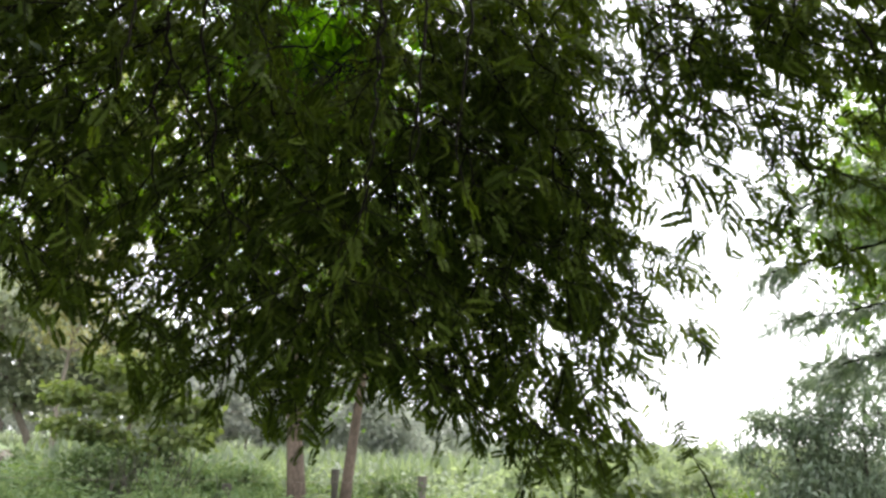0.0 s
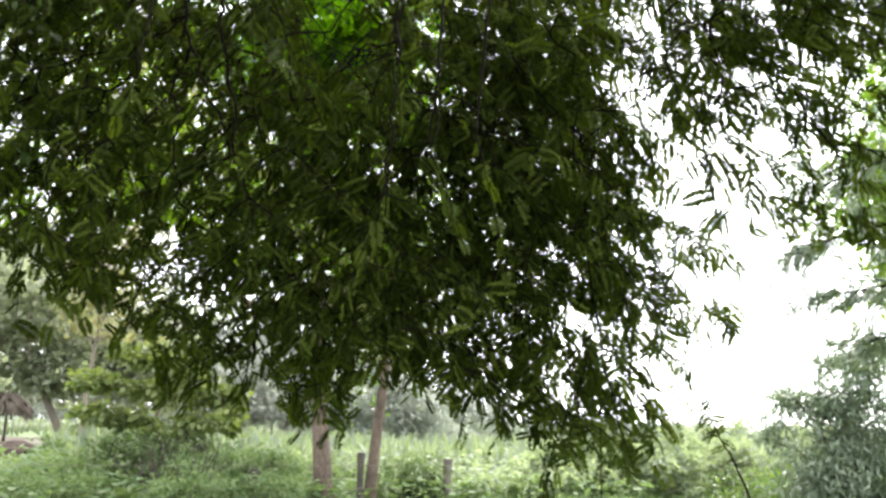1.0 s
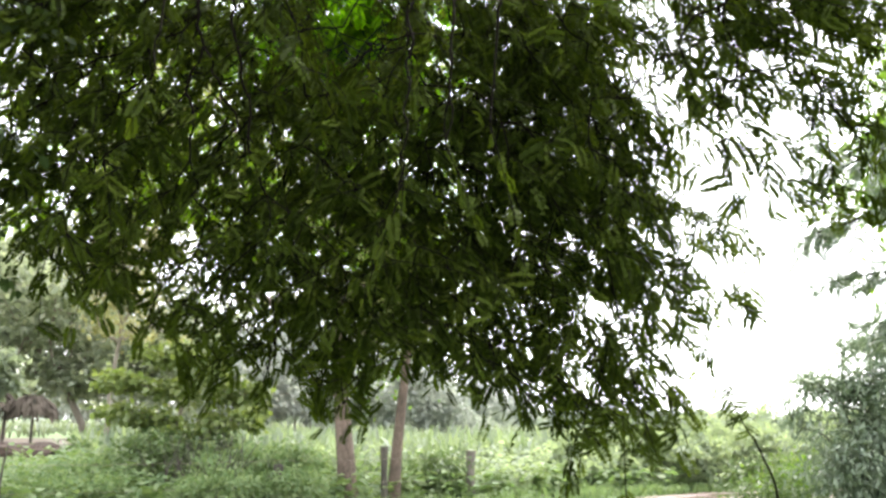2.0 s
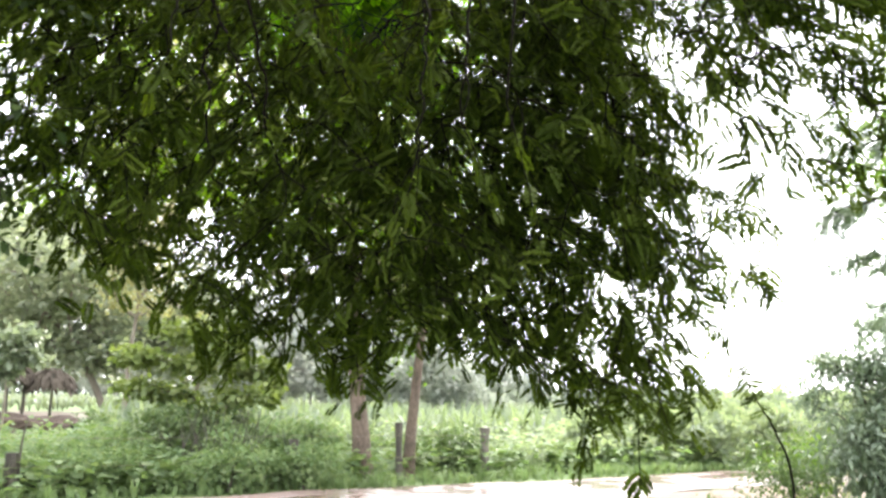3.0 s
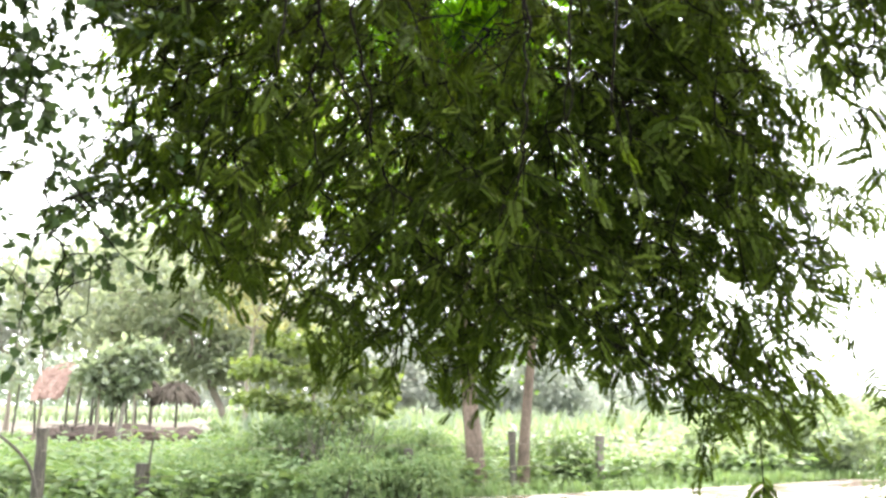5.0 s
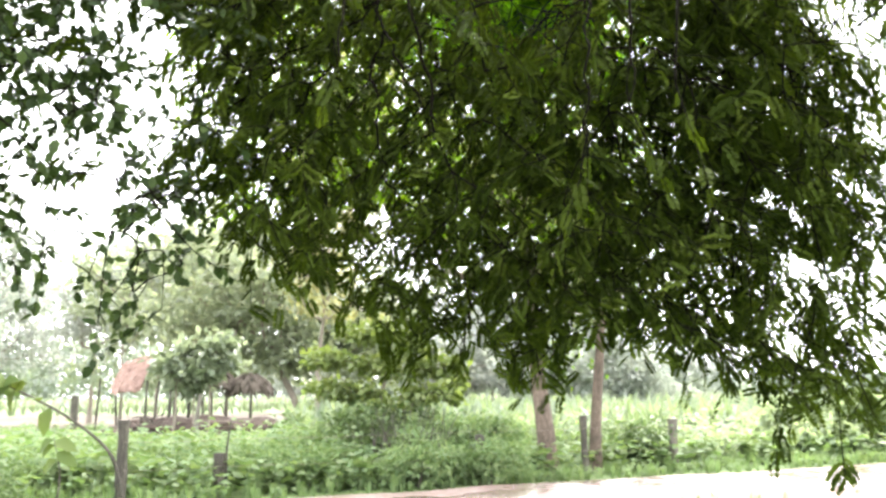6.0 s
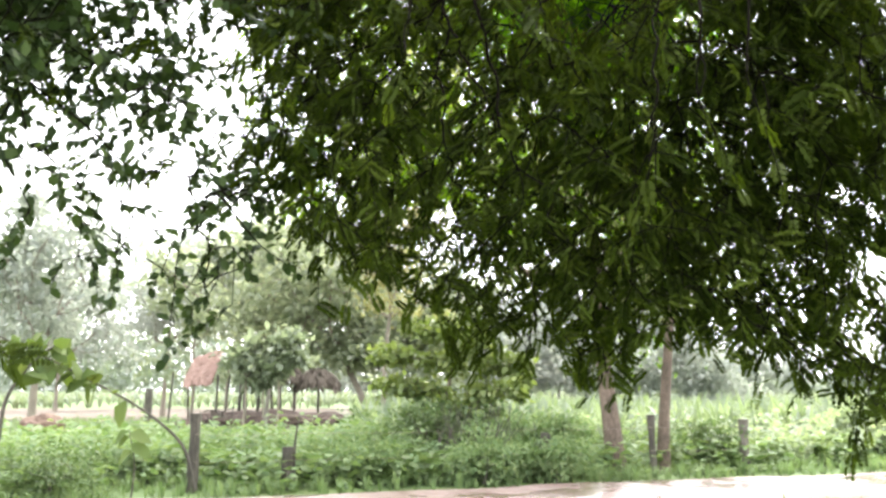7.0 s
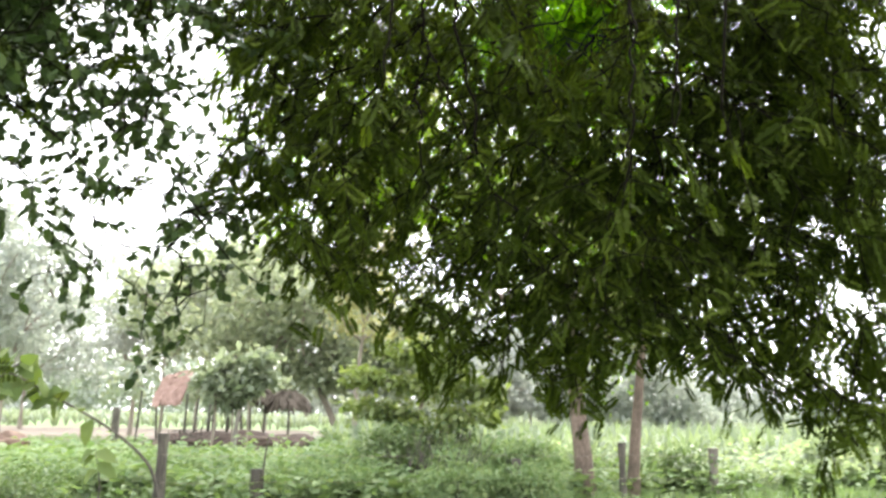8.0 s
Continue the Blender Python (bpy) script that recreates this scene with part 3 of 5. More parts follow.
        for j in range(k):
            u = (j + rng.random() * 0.7) / k
            q = p + out * ln * u + np.array([0, 0, -0.3 * ln]) * u ** 2
            s = 1 if j % 2 else -1
            d = side * s * rng.uniform(0.5, 1.0) + out * rng.uniform(0.2, 0.8) + np.array([0, 0, -rng.uniform(0.0, 0.8)]) + rng.normal(size=3) * 0.25
            P.append(q)
            D.append(d)
            LOW.append(hangs[i])
            UPS.append(np.array([0, 0, 1.0]) + rng.normal(size=3) * 0.75)
    P, D, UPS, LOW = np.array(P), unit(np.array(D)), np.array(UPS), np.array(LOW)
    mid = P + D * 0.1
    laz = np.degrees(np.arctan2(mid[:, 0], mid[:, 1]))
    lel = np.degrees(np.arctan2(mid[:, 2] - EYE, np.hypot(mid[:, 0], mid[:, 1])))
    ahead = (mid[:, 1] > 0.5) & (np.abs(laz) < 52)
    ok = ~ahead | LOW | (lel > low_edge(laz) + np.abs(rng.normal(0, 0.9, len(P))) - 0.3)
    # the gap is kept open before and behind the bright backlit spray
    apart = np.linalg.norm(P - patch, axis=1)
    inside = ((laz + 9.1) / 2.5) ** 2 + ((lel - 23.8) / 3.0) ** 2 < 1
    ok = ok & ~(ahead & inside & (apart > 0.9) & (rng.random(len(P)) < 0.9))
    P, D, UPS = P[ok], D[ok], UPS[ok]
    S = rng.uniform(0.06, 0.112, len(P))
    R = frames(D, UPS)
    fore = ahead_leaf(P)
    # far leaves that take the lit copy of the material
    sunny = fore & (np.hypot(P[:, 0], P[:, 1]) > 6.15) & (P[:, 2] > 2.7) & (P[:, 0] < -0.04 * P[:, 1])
    S = np.where(fore, S, S * 1.6)
    kinds = [pinnate_leaf(9, 1, 0.2), pinnate_leaf(8, 2, 0.4, 0.04), pinnate_leaf(8, 3, 0.1, 0.06), pinnate_leaf(10, 4, 0.5), pinnate_leaf(11, 5, 0.35, 0.03), pinnate_leaf(12, 6, 0.6, 0.04)]
    mass = [pinnate_leaf(8, 1, 0.2, 0, False), pinnate_leaf(7, 2, 0.4, 0.04, False), pinnate_leaf(7, 3, 0.1, 0.06, False), pinnate_leaf(9, 4, 0.5, 0, False), pinnate_leaf(10, 5, 0.35, 0.03, False), pinnate_leaf(11, 6, 0.6, 0.04, False)]
    pick = rng.integers(0, 4, len(P))
    # longer, narrower leaves on the thin side of the crown
    strip_leaf = fore & (np.degrees(np.arctan2(P[:, 0], P[:, 1])) > 4) & (rng.random(len(P)) < 0.65)
    pick = np.where(strip_leaf, rng.integers(4, 6, len(P)), pick)
    S = np.where(strip_leaf, S * 1.18, S)
    reach = np.hypot(P[:, 0], P[:, 1])
    S = np.where(fore & (reach < 3.28), S * 0.9, S)
    seen = (P[:, 1] > 2) & (np.abs(np.degrees(np.arctan2(P[:, 0], P[:, 1])) + 10) < 33)
    order = np.argsort(np.where(seen, reach, 99))[:300]
    single = np.zeros(len(P), bool)
    single[order] = True
    tv, tf = join(TW)
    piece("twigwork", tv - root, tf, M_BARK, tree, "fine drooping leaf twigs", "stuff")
    # fresh: leaves of the bright patch, whose backlight is painted
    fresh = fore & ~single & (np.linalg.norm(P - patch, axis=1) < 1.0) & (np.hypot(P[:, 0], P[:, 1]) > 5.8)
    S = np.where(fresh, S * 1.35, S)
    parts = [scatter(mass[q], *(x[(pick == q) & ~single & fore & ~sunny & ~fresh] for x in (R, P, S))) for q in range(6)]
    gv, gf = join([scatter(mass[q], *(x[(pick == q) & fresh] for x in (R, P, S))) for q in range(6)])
    piece("young_spray", gv - root, gf, M_BACKLIT, tree, "bright green spray, the light through its leaves painted into the colour", "stuff")
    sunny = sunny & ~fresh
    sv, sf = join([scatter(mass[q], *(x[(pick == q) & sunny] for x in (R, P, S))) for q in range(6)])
    piece("outer_crown", sv - root, sf, M_OUTER, tree, "leaves on the far side, sunlight painted into their brighter green", "stuff")
    # the unseen shading leaves, in a plainer and larger shape
    parts.append(scatter(small_leaf(0.5, 0.08), R[~fore], P[~fore], S[~fore]))
    cv, cf = join(parts)
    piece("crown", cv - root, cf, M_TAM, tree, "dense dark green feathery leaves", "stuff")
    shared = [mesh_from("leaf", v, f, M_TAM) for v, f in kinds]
    # the closest leaves use the copy tuned to the light they catch
    young = [mesh_from("leaf", v, f, M_NEARLIT) for v, f in kinds]
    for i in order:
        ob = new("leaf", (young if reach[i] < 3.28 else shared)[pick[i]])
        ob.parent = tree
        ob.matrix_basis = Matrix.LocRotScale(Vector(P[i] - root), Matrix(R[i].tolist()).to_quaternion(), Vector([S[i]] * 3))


tamarind()


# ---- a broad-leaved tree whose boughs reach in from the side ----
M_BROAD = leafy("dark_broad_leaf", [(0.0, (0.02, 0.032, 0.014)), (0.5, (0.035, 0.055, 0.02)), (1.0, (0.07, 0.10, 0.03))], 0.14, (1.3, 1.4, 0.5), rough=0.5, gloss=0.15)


def overhang():
    base = np.array(polar(-68, 5.4))
    tree = thing("broadleaf_tree", base, "broad-leaved tree with sparse dark boughs reaching over the field edge", "tree")
    chain = curve_pts([base, base + (0.1, 0.05, 1.6), base + (0.3, 0.3, 3.4), np.array(polar(-55, 4.8, 4.6)), np.array(polar(-42, 4.7, 4.9))], 16)
    az, el = rng.uniform(-52, -29.0, 12000), rng.uniform(7, 33, 12000)
    tuft = np.array([noise.noise(Vector((p / 1.6, q / 1.4, 13.0))) + 0.4 * noise.noise(Vector((p / 0.8, q / 0.7, 4.0))) for p, q in zip(az, el)])
    fill = 0.95 * np.clip((el - 18.4) / 2, 0, 1) * (az < -39.5) + 0.9 * np.clip((el - 15.5) / 2, 0, 1) * (az < -43) + 0.8 * np.clip((el - 20.5) / 2, 0, 1)
    for a0, e0, wa, we, k in ((-36.6, 17.2, 1.5, 1.5, 1.0), (-39.6, 15.2, 1.6, 1.2, 0.5), (-32.6, 11.8, 2.0, 0.6, 0.8), (-31.0, 15.5, 0.9, 3.0, 0.6), (-30.4, 12.8, 1.2, 1.0, 0.6), (-41.8, 11.4, 1.3, 1.3, 0.45),
                              (-39.4, 9.6, 0.7, 1.6, 0.5), (-34.4, 13.4, 1.0, 1.0, 0.35), (-32.0, 9.4, 1.6, 1.2, 0.4), (-36.5, 9.6, 1.6, 1.2, 0.25), (-34.0, 19.2, 1.6, 1.4, 0.4), (-47.0, 14.0, 3.0, 3.0, 0.5)):
        fill = fill + k * patch_of(az, el, a0, e0, wa, we)
    keep = rng.random(12000) < 0.2 * (fill + 0.06) * np.clip(0.45 + 1.5 * tuft, 0.06, 1)
    az, el = az[keep][:1100], el[keep][:1100]
    for a0, e0, wa, we, n in ((-37.4, 17.6, 0.8, 0.7, 16), (-35.8, 16.6, 0.6, 0.8, 14), (-32.4, 11.7, 1.2, 0.35, 12), (-39.2, 19.6, 1.2, 0.6, 8), (-43.6, 20.8, 1.3, 0.9, 30), (-34.2, 5.4, 0.8, 0.5, 4), (-33.2, 7.2, 0.6, 0.6, 3), (-31.8, 4.8, 0.3, 0.3, 1)):
        az, el = np.append(az, rng.normal(a0, wa, n)), np.append(el, rng.normal(e0, we, n))
    a, e, r = np.radians(az), np.radians(el), rng.uniform(4.0, 5.6, len(az))
    tips = np.stack([r * np.sin(a), r * np.cos(a), EYE + r * np.tan(e)], -1)
    nodes, parent, where = connect(chain, tips, 0.25, 0.8)
    radii = np.minimum(network(nodes, parent, 0.0028, 2.3, 0.1), np.where(nodes[:, 2] > 4.2, 0.1, 0.005))
    tv, tf = tube(chain[:7], np.linspace(0.16, 0.12, 7), 12, 0.03)
    piece("trunk", tv - base, tf, M_BARK, tree, smooth=True)
    lv, lf = tube(chain[6:], np.linspace(0.12, 0.05, len(chain) - 6), 8, 0.03)
    piece("limb", lv - base, lf, M_BARK, tree, smooth=True)
    add_branches(tree, nodes, parent, radii, len(chain), base, M_BARK, 0.0049, 30)
    slope = curve_pts([chain[-6], spot(-47, 19.5, 4.5), spot(-43.4, 16.9, 4.3), spot(-40.5, 15.0, 4.2), spot(-37.6, 12.4, 4.2), spot(-33.3, 8.9, 4.2)], 30)
    sv, sf = tube(slope - base, np.linspace(0.008, 0.0025, 30), 6)
    piece("branch", sv, sf, M_BARK, tree, "long bare branch slanting down", smooth=True)
    P, D, TW = [], [], []
    for i, p in enumerate(tips):
        out = unit(unit(p - nodes[parent[where[i]]]) + rng.normal(size=3) * 0.7 * np.array([1.4, 1, 0.8]) + np.array([0, 0, -0.15]))
        ln = rng.uniform(0.15, 0.36)
        TW.append(tube(p + out * ln * np.linspace(0, 1, 4)[:, None], np.linspace(0.003, 0.0012, 4), 3))
        k = int(ln / 0.026) + 2
        for j in range(k):
            P.append(p + out * ln * (j + 0.5) / k)
            D.append(out * 0.5 + rng.normal(size=3) * 0.7 + np.array([0, 0, -0.45]))
    P, D = np.array(P), np.array(D)
    v, f = join(TW)
    piece("twigwork", v - base, f, M_BARK, tree, "fine twigs", "stuff")
    R, S = frames(D, np.array([0, 0, 1.0]) + rng.normal(size=P.shape) * 0.6), rng.uniform(0.045, 0.075, len(P))
    lone = np.zeros(len(P), bool)
    lone[np.argsort(np.hypot(P[:, 0], P[:, 1]))[:200]] = True
    v, f = scatter(blade_leaf(0.78, 0.07, 0.06), R[~lone], P[~lone], S[~lone])
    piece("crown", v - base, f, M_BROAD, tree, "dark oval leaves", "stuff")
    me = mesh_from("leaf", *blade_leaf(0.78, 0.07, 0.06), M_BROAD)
    for i in np.flatnonzero(lone):
        ob = new("leaf", me)
        ob.parent = tree
        ob.matrix_basis = Matrix.LocRotScale(Vector(P[i] - base), Matrix(R[i].tolist()).to_quaternion(), Vector([S[i]] * 3))


overhang()


def stem_plant(name, line, r0, r1, leaf_at, template, size, mat, label, category, droop=0.5, spread=0.15):
    """A single bent stem with a leaf at each of the given shares of its length."""
    base = np.asarray(line[0], float)
    ob = thing(name, base, label, category)
    c = curve_pts(line, 40)
    v, f = tube(c - base, np.linspace(r0, r1, 40), 6)
    piece("stem", v, f, M_WOOD if r0 > 0.01 else M_BARK, ob, smooth=True)
    me = mesh_from("leaf", *template, mat)
    for u, side in leaf_at:
        i = min(int(u * 39), 38)
        t = unit(c[i + 1] - c[i])
        d = unit(np.cross(t, [0, 1, 0]) * side + t * 0.4 + np.array([0, 0, -droop]) + rng.normal(size=3) * spread)
        R = frames(d[None], np.array([[0, -0.8, 0.6]]) + rng.normal(size=(1, 3)) * spread)[0]
        lf = new("leaf", me)
        lf.parent = ob
        k = size * rng.uniform(0.75, 1.2)
        lf.matrix_basis = Matrix.LocRotScale(Vector(c[i] - base), Matrix(R.tolist()).to_quaternion(), Vector((k, k, k)))
    return ob


M_BROADG = leafy("cane_leaf", [(0.0, (0.06, 0.095, 0.035)), (0.5, (0.085, 0.122, 0.042)), (1.0, (0.12, 0.15, 0.055))], 0.35, (1.3, 1.3, 0.5), rough=0.6, scale=1.5, gloss=0.15)
stem_plant("cane", [np.array(polar(-44.6, 14.6)), spot(-44.2, -2.8, 14.6), spot(-44.0, -0.8, 14.6), spot(-43.6, 0.2, 14.6), spot(-42.8, 1.4, 14.6), spot(-41.5, 2.6, 14.6)], 0.035, 0.015,
           [(0.62, -1), (0.7, 1), (0.74, -1), (0.78, 1), (0.82, -1), (0.86, 1), (0.89, -1), (0.92, 1), (0.95, -1), (0.97, 1), (0.99, -1), (1, 1), (1, -1)], blade_leaf(0.75, 0.08, 0.25), 0.36, M_BROADG, "bent brown cane with broad green leaves at its end", "cane", 0.45, 0.55)
stem_plant("cane", [np.array(polar(-33.6, 15.4)), spot(-34.4, -3.2, 15.4), spot(-36.6, -1.2, 15.2), spot(-39, 0.2, 15), spot(-41.6, 1.6, 15), spot(-45.5, 3.4, 15)], 0.03, 0.012,
           [(0.5, 1), (0.56, -1)] + [(0.62 + 0.38 * k / 33, 1 if k % 2 else -1) for k in range(34)],
           blade_leaf(0.75, 0.08, 0.25), 0.36, M_BROADG, "long arching cane with broad green leaves beside a fence post", "cane", 0.45, 0.55)
stem_plant("field_plant", [np.array(polar(-37.1, 14.6)), spot(-37.0, -4.2, 14.6), spot(-37.4, -2.2, 14.6)], 0.014, 0.006, [(0.7, 1), (0.8, -1), (0.9, 1), (0.97, -1), (1, 1)],
           blade_leaf(0.6, 0.1, 0.25), 0.34, M_BROADG, "young plant with large drooping green leaves", "plant", 0.9)
stem_plant("sapling", [np.array(polar(16.4, 5.2)), spot(16.3, -5, 5.2), spot(15.5, -1.7, 5.2), spot(14.5, 0.2, 5.1), spot(13.5, 2.4, 5.0)], 0.008, 0.003,
           [(0.62, -1), (0.68, 1)] + [(0.74 + 0.26 * k / 17, 1 if k % 2 else -1) for k in range(18)], pinnate_leaf(9, 12, 0.7), 0.07, M_TAM, "thin wild sapling with small feathery leaves", "sapling", 0.5, 0.6)
stem_plant("side_twig", [np.array(polar(-67, 5.3, 1.9)), spot(-56, 5.5, 4.4), spot(-49, 3.6, 3.7), spot(-45.5, 2.8, 3.5), spot(-43.6, 1.6, 3.4)], 0.006, 0.002,
           [(0.84, 1), (0.88, -1), (0.92, 1), (0.95, -1), (0.97, 1), (1, 1), (1, -1)], pinnate_leaf(9, 14, 0.5), 0.10, M_TAM, "slender twig with dark feathery leaves", "twig", 0.6)
stem_plant("hanging_vine", [spot(7.6, 4, 4.6), spot(7.7, 1, 4.6), spot(7.75, -2, 4.6), spot(7.8, -4.8, 4.6)], 0.005, 0.003,
           [(0.9, 1), (0.94, -1), (0.97, 1), (1, -1), (1, 1)], pinnate_leaf(8, 13, 0.5), 0.09, M_TAM, "thin vine hanging straight down from the tamarind", "vine", 0.6)


# ---- a thorn tree whose thin boughs reach in level from the other side ----
def thorn_tree():
    base = np.array(polar(37, 8.0))
    tree = thing("thorn_tree", base, "thorn tree with level boughs of fine feathery leaves", "tree")
    stem = curve_pts([base, base + (-0.1, 0.0, 1.0), base + (-0.2, 0.1, 2.2), base + (-0.3, 0.2, 3.8)], 14)
    tv, tf = tube(stem - base, np.linspace(0.11, 0.05, 14), 10, 0.03)
    piece("trunk", tv, tf, M_BARK, tree, smooth=True)
    P, D, TW = [], [], []
    for i0, line in ((12, [(29, 13.6), (25, 12.4), (21.5, 11.6), (19.2, 11.0)]), (10, [(30, 9.6), (26, 9.2), (23, 8.6), (20.2, 8.2)]), (8, [(29, 6.6), (25, 6.2), (22.6, 5.6)]), (13, [(29, 17), (25, 16), (22, 15.0), (20, 14.2)])):
        c = curve_pts([stem[i0]] + [spot(a, e, 7.0) for a, e in line], 36)
        bv, bf = tube(c - base, np.linspace(0.022, 0.004, 36), 6)
        piece("bough", bv, bf, M_BARK, tree, smooth=True)
        for k in range(9, 36):
            for side in (-1, 1):
                d = unit(unit(c[min(k + 1, 35)] - c[k - 1]) * rng.uniform(0.4, 1.0) + np.array([rng.normal(0, 0.3), side * rng.uniform(0.2, 0.9), rng.normal(-0.05, 0.45)]))
                ln = rng.uniform(0.25, 0.6) * (1 - 0.4 * k / 36)
                TW.append(tube(c[k] + d * ln * np.linspace(0, 1, 4)[:, None], np.linspace(0.004, 0.0015, 4), 3))
                for u in np.linspace(0.2, 1, 5):
                    P.append(c[k] + d * ln * u)
                    D.append(unit(d * 0.7 + rng.normal(size=3) * 0.6 + np.array([0, 0, -0.2])))
    v, f = join(TW)
    piece("twigwork", v - base, f, M_BARK, tree, "fine twigs", "stuff")
    P, D = np.array(P), np.array(D)
    v, f = scatter(pinnate_leaf(9, 21, 0.3, 0.1), frames(D, np.array([0, 0, 1.0]) + rng.normal(size=P.shape) * 0.5), P, rng.uniform(0.06, 0.095, len(P)))
    piece("crown", v - base, f, M_DENSE, tree, "fine feathery grey-green leaves", "stuff")


thorn_tree()


# ---- trees and bushes ----
def crown_points(centre, radii, clumps, per, spread, gaps=0.35):
    """Leaf places in uneven clumps within an ellipsoid, more of them near its skin."""
    c = rng.normal(size=(clumps * 3, 3))
    c = unit(c) * (rng.random((clumps * 3, 1)) ** 0.45)
    bumpy = np.array([noise.noise(Vector(p * 1.7 + centre * 0.1)) for p in c])
    c = c[bumpy > np.quantile(bumpy, gaps)][:clumps]
    c = c * (1 + 0.25 * rng.normal(size=(len(c), 1)) * 0.6)
    C = np.asarray(centre) + c * np.asarray(radii)
    w = rng.uniform(0.55, 1.3, len(C)) * spread
    off = rng.normal(size=(len(C), per, 3)) * w[:, None, None] * np.array([1, 1, 0.6])
    return C, (C[:, None] + off).reshape(-1, 3)


def leaves(P, centre, size, template, mat, name, parent, base, label, droop=0.3):
    D = unit(P - centre) * 0.6 + rng.normal(size=P.shape) * 0.8
    D[:, 2] -= droop
    up = np.array([0, 0, 1.0]) + rng.normal(size=P.shape) * 0.55
    S = rng.uniform(0.65, 1.25, len(P)) * size
    v, f = scatter(template, frames(D, up), P, S)
    return piece(name, v - np.asarray(base), f, mat, parent, label, "stuff")


def make_tree(name, base, trunk_line, trunk_r, crowns, leaf, mat, bark, label, category="tree", size=0.12, group="", sides=12, inner=0.02):
    """A trunk along trunk_line (offsets from the base), limbs to each clump and a crown of leaves."""
    base = np.asarray(base, float)
    ob = thing(name, base, label, category, group)
    line = curve_pts(np.asarray(trunk_line) , 9)
    k = len(line)
    flare = 1 + 0.45 * np.exp(-np.arange(k) * 1.6)
    tv, tf = tube(line, np.linspace(trunk_r, trunk_r * 0.55, k) * flare, sides, 0.04)
    piece("trunk", tv, tf, bark, ob, smooth=True)
    C, P, mid = [], [], []
    for centre, radii, clumps, per, spread in crowns:
        c, p = crown_points(np.asarray(centre) + base, radii, clumps, per, spread, 0.12 if category == "bush" else 0.35)
        C.append(c)
        P.append(p)
    C, P = np.concatenate(C), np.concatenate(P)
    keep = P[:, 2] > base[2] + 0.05
    first = 0 if category == "bush" else k - 3
    nodes, parent, _ = connect(line[first:] + base, C, 0.4)
    k -= first
    radii = network(nodes, parent, inner, 2.4, trunk_r * 0.6)
    add_branches(ob, nodes, parent, radii, k, base, bark, inner * 2.2, 12, 5)
    leaves(P[keep], C.mean(0), size, leaf, mat, "crown", ob, base, "")
    return ob


L_SMALL = small_leaf(0.55)

# two roadside trees with bare trunks
b1, b2 = polar(-8.75, 18.6), polar(-6.0, 19.3)
make_tree("roadside_tree", b1, [(0, 0, -0.1), (-0.03, 0, 0.7), (-0.15, 0.05, 1.7), (-0.28, 0.1, 3.0), (-0.4, 0.15, 4.8)], 0.20,
          [((-3.0, 0.8, 7.8), (4.3, 3.0, 2.9), 150, 110, 0.42), ((-0.2, 0.6, 5.6), (2.4, 2.5, 2.9), 70, 110, 0.42)], L_SMALL, M_LIGHT, M_TRUNK, "roadside tree with a bare pinkish-brown trunk", size=0.13, group="roadside trees")
make_tree("roadside_tree", b2, [(0, 0, -0.1), (0.05, 0, 0.9), (0.12, 0.05, 1.8), (0.25, 0.1, 3.2), (0.3, 0.12, 4.8)], 0.13,
          [((-0.1, 0.8, 5.8), (2.0, 1.9, 3.2), 80, 110, 0.4)], L_SMALL, M_LIME, M_TRUNK, "slender roadside tree leaning beside a fence post", size=0.13, group="roadside trees")

# bushes: bearing, distance, half width, height, colour
for az, d, w, h, mat, size, n in [(-18.6, 20.0, 1.3, 1.45, M_BUSH, 0.13, 50), (-15.2, 18.6, 1.2, 1.3, M_WEED, 0.11, 36), (-20.7, 18.6, 1.0, 1.25, M_BUSH, 0.09, 26),
                                  (-12.6, 18.6, 1.0, 1.15, M_WEED, 0.11, 26), (-12.2, 16.6, 0.55, 0.62, M_WEED, 0.09, 24), (-16.5, 16.4, 0.7, 0.7, M_WEED, 0.09, 26), (-24.8, 16.6, 0.8, 0.65, M_WEED, 0.09, 26), (-22.8, 17.8, 0.9, 0.8, M_WEED, 0.09, 24), (-3.5, 20.0, 0.6, 1.1, M_BUSH, 0.11, 18),
                                  (16.0, 14.2, 0.7, 0.95, M_BUSH, 0.07, 30), (17.4, 15.2, 0.5, 1.15, M_LIME, 0.07, 20),
                                  # the M_MIST bushes carry painted haze in their leaves
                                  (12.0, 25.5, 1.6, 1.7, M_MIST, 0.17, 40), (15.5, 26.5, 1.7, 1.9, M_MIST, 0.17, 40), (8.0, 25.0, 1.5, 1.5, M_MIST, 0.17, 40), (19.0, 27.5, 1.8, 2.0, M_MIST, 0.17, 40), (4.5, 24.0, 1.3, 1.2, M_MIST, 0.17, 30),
                                  (-41.5, 15.2, 1.0, 0.75, M_BUSH, 0.07, 30)]:
    make_tree("bush", polar(az, d), [(0, 0, -0.05), (0.03, 0, h * 0.2), (0.05, 0.02, h * 0.45)], 0.035,
              [((0, 0, h * 0.56), (w, w, h * 0.47), n, 75, 0.14 + 0.035 * w)], L_SMALL, mat, M_WOOD,
              "leafy green bush growing beside the road", "bush", size, "roadside bushes", 6, 0.004)

